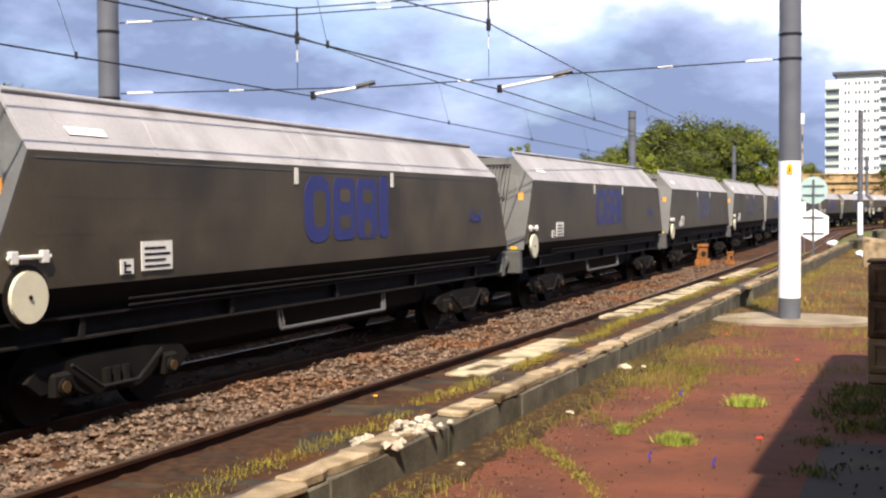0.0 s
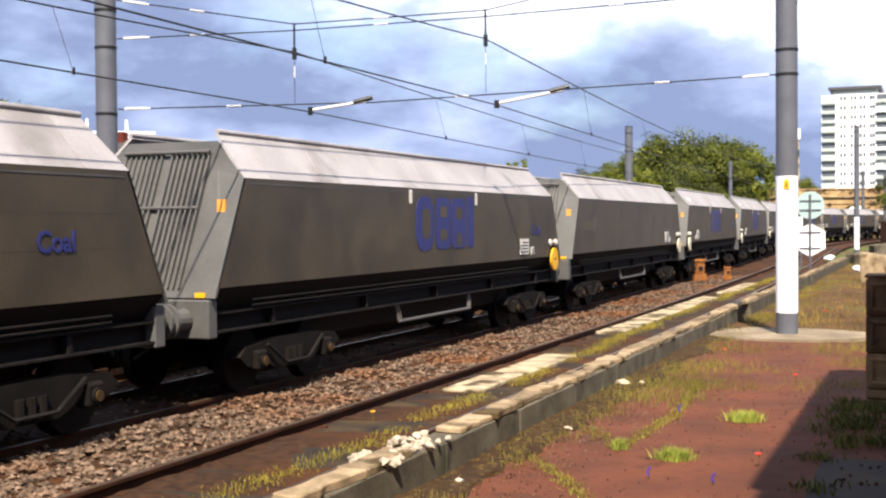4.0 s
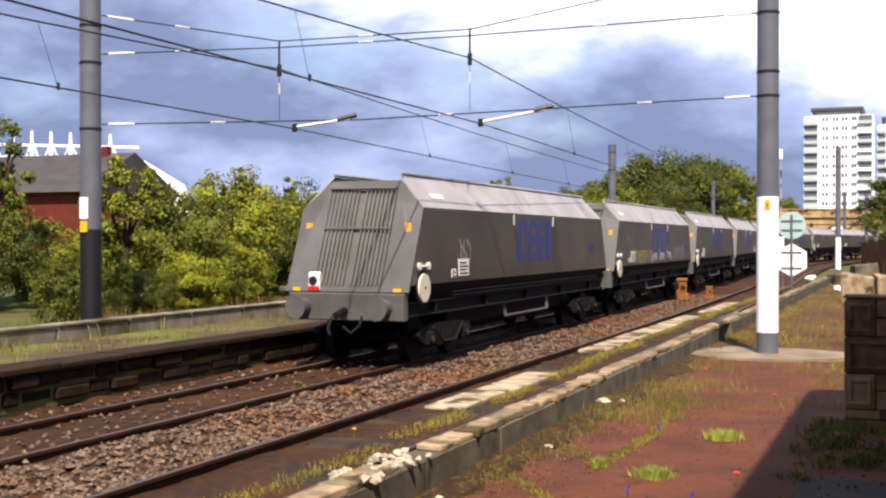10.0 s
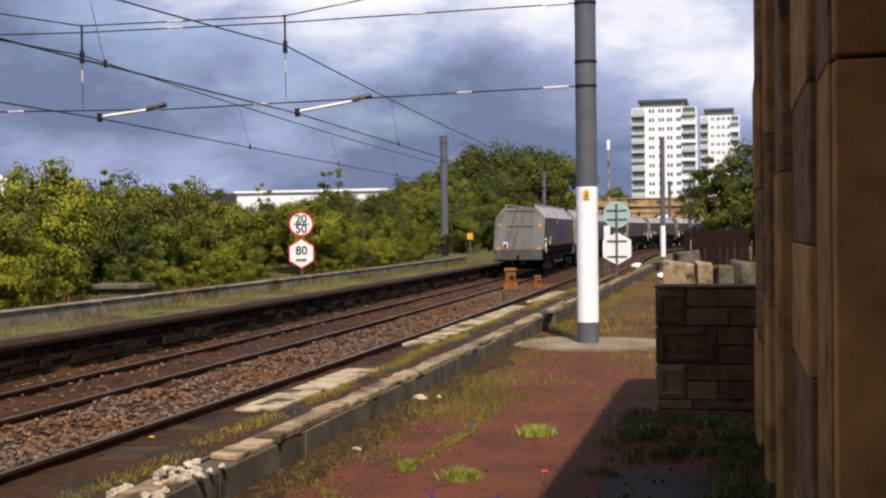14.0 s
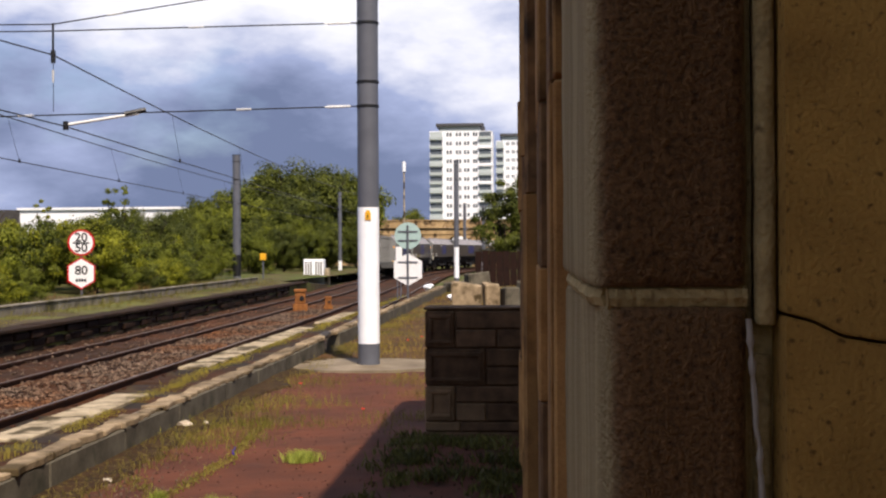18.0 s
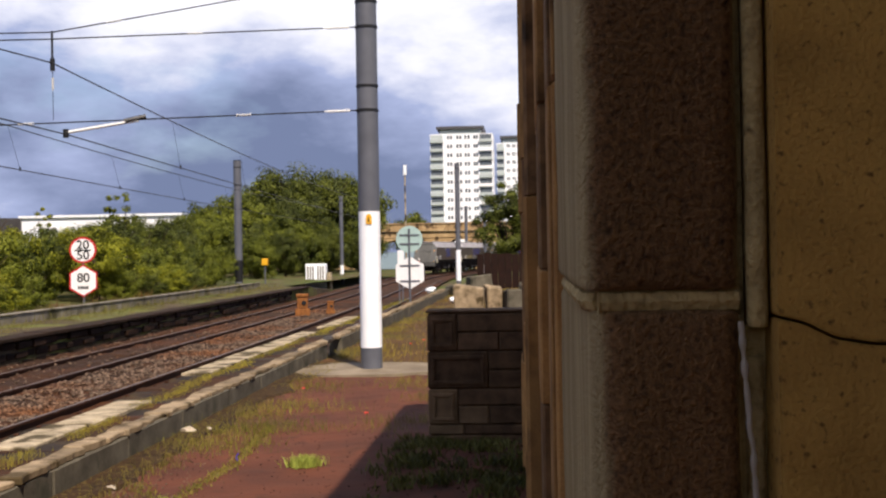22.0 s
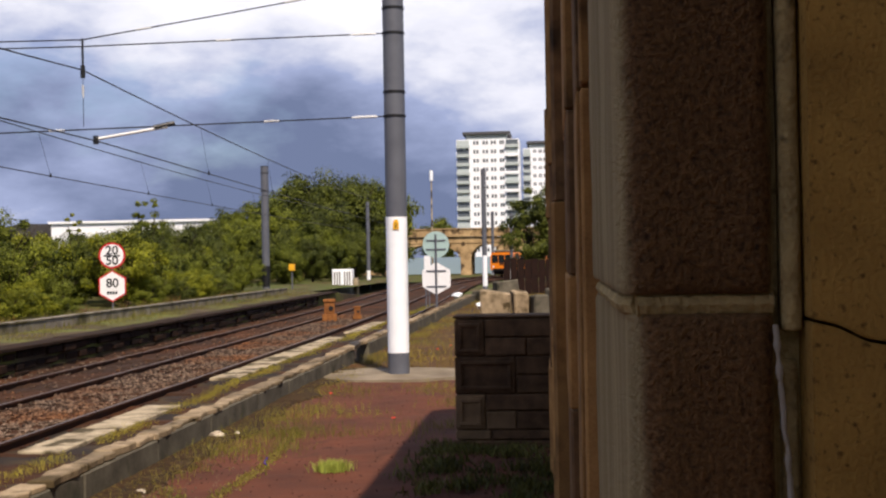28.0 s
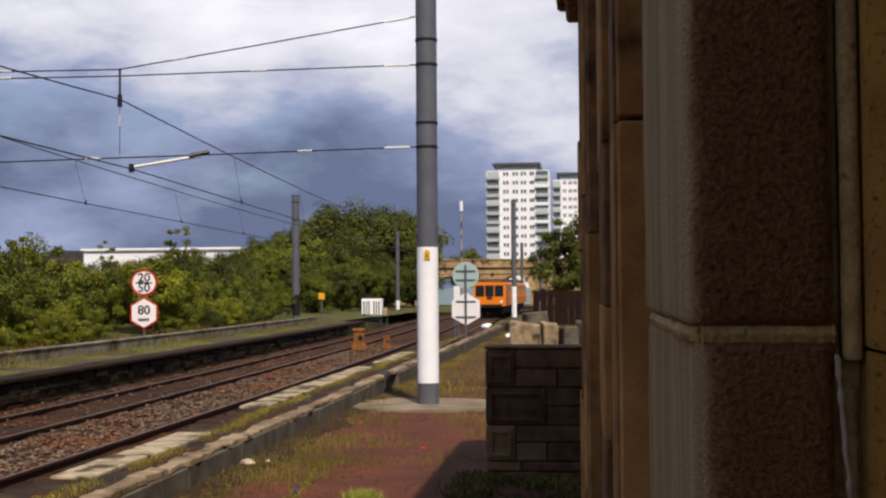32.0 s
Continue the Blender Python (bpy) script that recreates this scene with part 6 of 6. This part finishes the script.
            prism(bm, [(-1.35, 0.50), (-1.2, 0.62), (-0.5, 0.68), (0.5, 0.68), (1.2, 0.62), (1.35, 0.50), (1.15, 0.36), (0.75, 0.40), (0.42, 0.26), (-0.42, 0.26), (-0.75, 0.40), (-1.15, 0.36)], "x", sx * 0.98 - 0.07, sx * 0.98 + 0.07)
            part("side_frame", bm, M_bogie, bg)
            for yw in (-0.9, 0.9):
                bm = bmesh.new()
                box(bm, sx * 1.02 - 0.1, sx * 1.02 + 0.1, yw - 0.14, yw + 0.14, 0.30, 0.56, 0.03)
                cyl(bm, (sx * 1.11, yw, 0.42), (sx * 1.15, yw, 0.42), 0.085, n=12)
                ab = part("axle_box", bm, M_bogie, bg)
                bm = bmesh.new()
                cyl(bm, (sx * 1.15, yw, 0.42), (sx * 1.17, yw, 0.42), 0.06, n=12)
                part("axle_cap", bm, M_cap, w, "ochre axle box cap").location = bg.location
            for dy in (-0.16, 0, 0.16):
                bm = bmesh.new()
                cyl(bm, (sx * 1.05, dy, 0.30), (sx * 1.05, dy, 0.52), 0.06, n=8)
                part("spring", bm, M_bogie, bg)
            bm = bmesh.new()
            tube(bm, [(sx * 1.1, -0.75, 0.62), (sx * 1.12, -0.3, 0.34), (sx * 1.12, 0.3, 0.34), (sx * 1.1, 0.75, 0.62)], 0.022, 6)
            part("brake_rod", bm, M_frame, bg)
        for yw in (-0.9, 0.9):
            for sx in (1, -1):
                bm = bmesh.new()
                cyl(bm, (sx * 0.68, yw, 0.42), (sx * 0.80, yw, 0.42), 0.42, n=28)
                cyl(bm, (sx * 0.64, yw, 0.42), (sx * 0.68, yw, 0.42), 0.45, n=28)
                part("wheel", bm, M_wheel, bg)
            bm = bmesh.new()
            cyl(bm, (-0.95, yw, 0.42), (0.95, yw, 0.42), 0.08, n=10)
            part("axle", bm, M_wheel, bg)
    # hand wheel and plates on both sides, at opposite ends
    for sx, e in ((1, -1), (-1, -1)):
        hw = new("hand_wheel")
        hw.parent, hw.matrix_basis = w, pose(sx * 1.37, e * 6.52, 1.36, 0, sx * 90, 0)
        bm = bmesh.new()
        cyl(bm, (0, 0, -0.02), (0, 0, 0.02), 0.25, n=32)
        part("disc", bm, M_cream, hw, "cream brake disc")
        bm = bmesh.new()
        cyl(bm, (0, 0, -0.034), (0, 0, -0.026), 0.31, n=32)
        part("recess", bm, M_frame, hw, "black recess behind the disc")
        bm = bmesh.new()
        bmesh.ops.create_circle(bm, segments=8, radius=0.03)
        cyl(bm, (0, 0, -0.035), (0, 0, 0.035), 0.022, n=10)
        part("hub", bm, M_frame, hw)
        for y0, y1, z0, z1 in ((5.12, 4.90, 1.50, 1.66), (4.76, 4.20, 1.52, 1.84)):
            bm = bmesh.new()
            box(bm, sx * 1.345 - 0.006, sx * 1.345 + 0.006, min(e * y0, e * y1), max(e * y0, e * y1), z0, z1)
            pl_ = part("data_plate", bm, M_label, w, "white data plate")
            for k in range(4):
                bm = bmesh.new()
                zz = z0 + (z1 - z0) * (k + 0.7) / 4.8
                box(bm, sx * 1.354 - 0.002, sx * 1.354 + 0.002, min(e * y0, e * y1) + 0.05, max(e * y0, e * y1) - 0.05 - 0.08 * (k % 2), zz - 0.012, zz + 0.012)
                part("print_bar", bm, M_frame, pl_)
        bm = bmesh.new()
        cyl(bm, (sx * 1.36, e * 6.2, 1.74), (sx * 1.36, e * 6.78, 1.74), 0.022, n=6)
        for yk in (6.28, 6.70):
            box(bm, sx * 1.35 - 0.03, sx * 1.35 + 0.03, e * yk - 0.05, e * yk + 0.05, 1.68, 1.80, 0.005)
        part("hand_rail", bm, M_label, w, "pale clamped hand rail")
        for yk in (-3.3, -2.6, -1.6, 3.4, 4.2):
            bm = bmesh.new()
            box(bm, sx * 1.26 - 0.008, sx * 1.26 + 0.008, e * -yk - 0.16, e * -yk + 0.16, 1.36, 1.45, m=None)
            part("grease_plate", bm, M_rusty if yk > 0 else M_end, w)
    bm = bmesh.new()
    slab(bm, [(1.16, -5.7, ZW + 0.176), (1.16, -5.1, ZW + 0.176), (1.08, -5.1, ZW + 0.259), (1.08, -5.7, ZW + 0.259)], 0.004)
    for v in bm.verts:
        v.co += Vector((0.012, 0, 0.012))
    part("white_patch", bm, M_label, w, "white label on the slope")
    # the body is slimmer than the buffer beam's width suggests
    for ob in w.children_recursive:
        if ob.type == "MESH" and not ob.name.startswith("axle_cap") and ob.parent.name.split(".")[0] not in ("bogie", "hand_wheel"):
            ob.data.transform(Matrix.Diagonal((SLIM, 1, 1, 1)))
        elif ob.name.startswith("hand_wheel"):
            ob.location.x *= SLIM
    return w


def rounded(w, h, r, n=5):
    out = []
    for cx, cy, a0 in ((w - r, h - r, 0), (-w + r, h - r, 90), (-w + r, -h + r, 180), (w - r, -h + r, 270)):
        out += [(cx + r * math.cos(radians(a0 + 90 * k / n)), cy + r * math.sin(radians(a0 + 90 * k / n))) for k in range(n + 1)]
    return out


def livery(w, faded=False, coal=True, turned=False):
    """Blue livery mark of four plain upright blocks, and the word on the side."""
    had = set(w.children)
    m_ = plain("faded_blue", (0.075, 0.078, 0.135), 0.6) if faded else M_blue
    for yc, hw, hh, zc, r, slots in ((-0.77, 0.37, 0.46, 2.18, 0.28, ((0.05, 0.0, 0.18, 0.26),)), (0.03, 0.33, 0.45, 2.18, 0.13, ((0.02, 0.20, 0.16, 0.10), (0.02, -0.20, 0.16, 0.10))), (0.77, 0.34, 0.45, 2.18, 0.13, ((0.02, 0.18, 0.16, 0.11), (0.02, -0.30, 0.12, 0.13))), (1.36, 0.155, 0.47, 2.20, 0.08, ())):
        bm = bmesh.new()
        prism(bm, [(yc + u, zc + v) for u, v in rounded(hw, hh, r)], "x", SIDE + 0.001, SIDE + 0.008)
        mk = part("livery_mark", bm, m_, w, "blue livery block")
        for u, v, sw, sh in slots:
            bm = bmesh.new()
            prism(bm, [(yc + u + p, zc + v + q) for p, q in rounded(sw, sh, min(sw, sh) * 0.7)], "x", SIDE + 0.005, SIDE + 0.0095)
            part("slot", bm, M_body, mk)
    if coal:
        text_mesh("Coal", 0.30, m_, "word", w, Matrix.Translation((SIDE + 0.007, 5.3, 2.02)) @ pose(0, 0, 0, 90, 0, 90), 0.003)
    for yc in (-1.36, 1.66):
        bm = bmesh.new()
        box(bm, SIDE + 0.004, SIDE + 0.01, yc - 0.05, yc + 0.05, 2.52, 2.74)
        part("label", bm, M_label, w)
    if turned:
        for ob in set(w.children) - had:
            ob.matrix_basis = ABOUT @ ob.matrix_basis


def scrawl(w, y0, y1, z0, h, material, seed, n):
    """Sprayed paint: a run of looping strokes."""
    g = np.random.default_rng(seed)
    for k in range(n):
        c = y0 + (y1 - y0) * (k + 0.5) / n
        pts = [(SIDE + 0.012, c + (y1 - y0) / n * 0.55 * math.sin(a * g.uniform(0.7, 1.3)) , z0 + h * (0.5 + 0.5 * math.cos(a * 0.9 + k))) for a in np.linspace(0, 5.0, 9)]
        bm = bmesh.new()
        tube(bm, pts, 0.02, 4)
        for v in bm.verts:
            v.co.x = SIDE + 0.009 + (v.co.x - SIDE - 0.012) * 0.08
        part("spray_stroke", bm, material, w, "sprayed graffiti stroke")


PITCH, SPEED, WAGONS = 15.2, 8.6, 17
TURNED = (3, 4, 9, 13)      # wagons that run the other way about
ABOUT = pose(0, 0, 0, 0, 0, 180)


# metres by which the train runs ahead of an even speed, as it gathers way
AHEAD = ((0, 0.3), (1, 0.4), (2, 0.22), (3, 0.1), (5.6, 0.25), (6, 0.34), (8, 0.2), (9, 0.12), (10, 0.5), (11, 0.78), (12, 1.15), (13, 1.9), (14, 2.7), (15, 3.75), (16, 4.5), (18, 5.2), (20, 4.5), (24, 1.0), (32, 1.0))


def wagon_at(i, t):
    m = carriage(20.5 + SPEED * (t - 9.5) + float(np.interp(t, *zip(*AHEAD))) + PITCH * i, 5.05)
    return m @ ABOUT if i in TURNED else m


wagons = [coal_wagon(wagon_at(0, 0))]
wagons += [copy_thing(wagons[0], wagon_at(i, 0)) for i in range(1, WAGONS)]
M_spray, M_spray_y = plain("white_spray", (0.36, 0.355, 0.34), 0.6), plain("yellow_spray", (0.55, 0.46, 0.16), 0.6)
for i in range(WAGONS):
    if i not in (4,):
        livery(wagons[i], i in (7, 8, 11), True, i in TURNED)
for ob in wagons[3].children_recursive:
    if ob.name.startswith("disc"):
        ob.data = ob.data.copy()
        ob.data.materials[0] = M_yellow
        tagged(ob, "orange brake disc")
scrawl(wagons[0], -4.8, -4.1, 1.75, 0.45, plain("pale_scrawl", (0.33, 0.32, 0.29), 0.7), 1, 4)
for k, yk in enumerate((-0.95, 0.55, 2.0)):
    text_mesh("Love.", 0.56 - 0.03 * k, M_spray, "sprayed_word", wagons[1], Matrix.Translation((SIDE + 0.009, yk, 1.66 + 0.02 * k)) @ pose(0, 0, 0, 90, 0, 90) @ pose(0, 0, 0, 0, 0, 5 - 6 * k), 0.002, 0.25 - 0.2 * k)
scrawl(wagons[1], 2.75, 5.6, 1.52, 0.42, M_spray, 2, 13)
scrawl(wagons[1], -5.0, -1.75, 1.50, 0.36, M_spray_y, 3, 13)
scrawl(wagons[1], 4.7, 5.9, 1.5, 0.55, M_blue, 4, 6)
M_ghost = plain("worn_off_lettering", (0.128, 0.108, 0.076), 0.55)
for i in (1, 2, 4):
    for k in range(5):
        bm = bmesh.new()
        box(bm, SIDE + 0.001, SIDE + 0.004, -5.95 + 0.14 * k, -5.87 + 0.14 * k, 1.98, 2.24 - 0.07 * (k % 2))
        ob = part("ghost_bar", bm, M_ghost, wagons[i], "faint bar of worn-off lettering")
        if i in TURNED:
            ob.matrix_basis = ABOUT @ ob.matrix_basis
    bm = bmesh.new()
    cyl(bm, (SIDE + 0.001, -4.98, 2.14), (SIDE + 0.004, -4.98, 2.14), 0.2, n=24)
    ob = part("ghost_roundel", bm, M_ghost, wagons[i], "faint worn-off roundel")
    if i in TURNED:
        ob.matrix_basis = ABOUT @ ob.matrix_basis
lampt = new("tail_lamp")
lampt.parent, lampt.location = wagons[0], (-0.62, -7.02, 1.3)
bm = bmesh.new()
box(bm, -0.11, 0.11, -0.16, -0.02, 0.0, 0.34, 0.03)
part("case", bm, M_label, lampt, "white tail lamp case")
bm = bmesh.new()
cyl(bm, (0, -0.18, 0.19), (0, -0.16, 0.19), 0.075, n=14)
part("lens", bm, M_dark, lampt)
bm = bmesh.new()
box(bm, -0.112, 0.112, -0.165, -0.15, 0.02, 0.09)
part("red_stripe", bm, M_signred, lampt)

# ---- metro train ----
M_metro = plain("metro_yellow", (0.80, 0.27, 0.008), 0.4)
M_mglass = plain("tinted_glass", (0.03, 0.035, 0.04), 0.08)
metro = empty("metro_train", pose(0, 0, 0), "orange-yellow electric metro train with dark windows", "train")
bm = bmesh.new()
prism(bm, [(-1.28, 0.85), (1.28, 0.85), (1.32, 1.5), (1.27, 2.45), (1.08, 2.78), (-1.08, 2.78), (-1.27, 2.45), (-1.32, 1.5)], "y", 0.0, 27.0)
part("body", bm, M_metro, metro)
bm = bmesh.new()
box(bm, -1.05, 1.05, 0.3, 26.7, 0.3, 0.848, 0.03)
part("underframe", bm, M_frame, metro)
bm = bmesh.new()
box(bm, -1.0, 1.0, 0.6, 26.5, 2.782, 3.05, 0.08)
part("roof", bm, M_conc, metro)
for x0, x1 in ((-1.12, -0.42), (-0.34, 0.34), (0.42, 1.12)):
    bm = bmesh.new()
    box(bm, x0, x1, -0.03, 0.01, 1.62, 2.5, 0.01)
    part("front_window", bm, M_mglass, metro)
bm = bmesh.new()
box(bm, -1.0, 1.0, -0.14, 0.0, 0.7, 0.98, 0.03)
part("coupler_beam", bm, M_frame, metro)
for k in range(2):
    bm = bmesh.new()
    box(bm, -0.2 + 0.22 * k, -0.02 + 0.22 * k, -0.02, 0.004, 1.35, 1.6)
    part("front_badge", bm, M_mglass, metro)
for x in (-0.95, 0.95):
    bm = bmesh.new()
    cyl(bm, (x, -0.03, 1.2), (x, 0.01, 1.2), 0.11, n=12)
    part("headlight", bm, M_retro, metro)
for k in range(10):
    for sx in (1, -1):
        bm = bmesh.new()
        box(bm, sx * 1.285 - 0.012, sx * 1.285 + 0.012, 1.2 + k * 2.55, 2.9 + k * 2.55, 1.8, 2.6)
        part("side_window", bm, M_mglass, metro)
for y in (3.5, 13.5, 23.5):
    for dy in (-0.9, 0.9):
        bm = bmesh.new()
        for sx in (1, -1):
            cyl(bm, (sx * 0.68, y + dy, 0.37), (sx * 0.80, y + dy, 0.37), 0.37, n=20)
        cyl(bm, (-0.7, y + dy, 0.37), (0.7, y + dy, 0.37), 0.07, n=8)
        part("wheelset", bm, M_wheel, metro)

METRO = [(0, 240), (18, 215), (22.5, 153), (24, 146), (26.5, 139), (27.5, 136), (28.5, 132), (30, 124), (31, 111), (32, 95)]


def metro_at(t):
    ts, ss = zip(*METRO)
    s = float(np.interp(t, ts, ss))
    a, b = on_track(s, 3.75)[0], on_track(s + 24, 3.75)[0]
    d = b - a
    return pose(a.x, a.y, 0, 0, 0, math.degrees(math.atan2(-d.x, d.y)))


# ---- what moves ----
def motions():
    for i, w in enumerate(wagons):
        walk(w, [(t, wagon_at(i, t)) for t in np.arange(0, 32.01, 0.5)])
    walk(metro, [(t, metro_at(t)) for t in np.arange(0, 32.01, 0.5)])


motions()
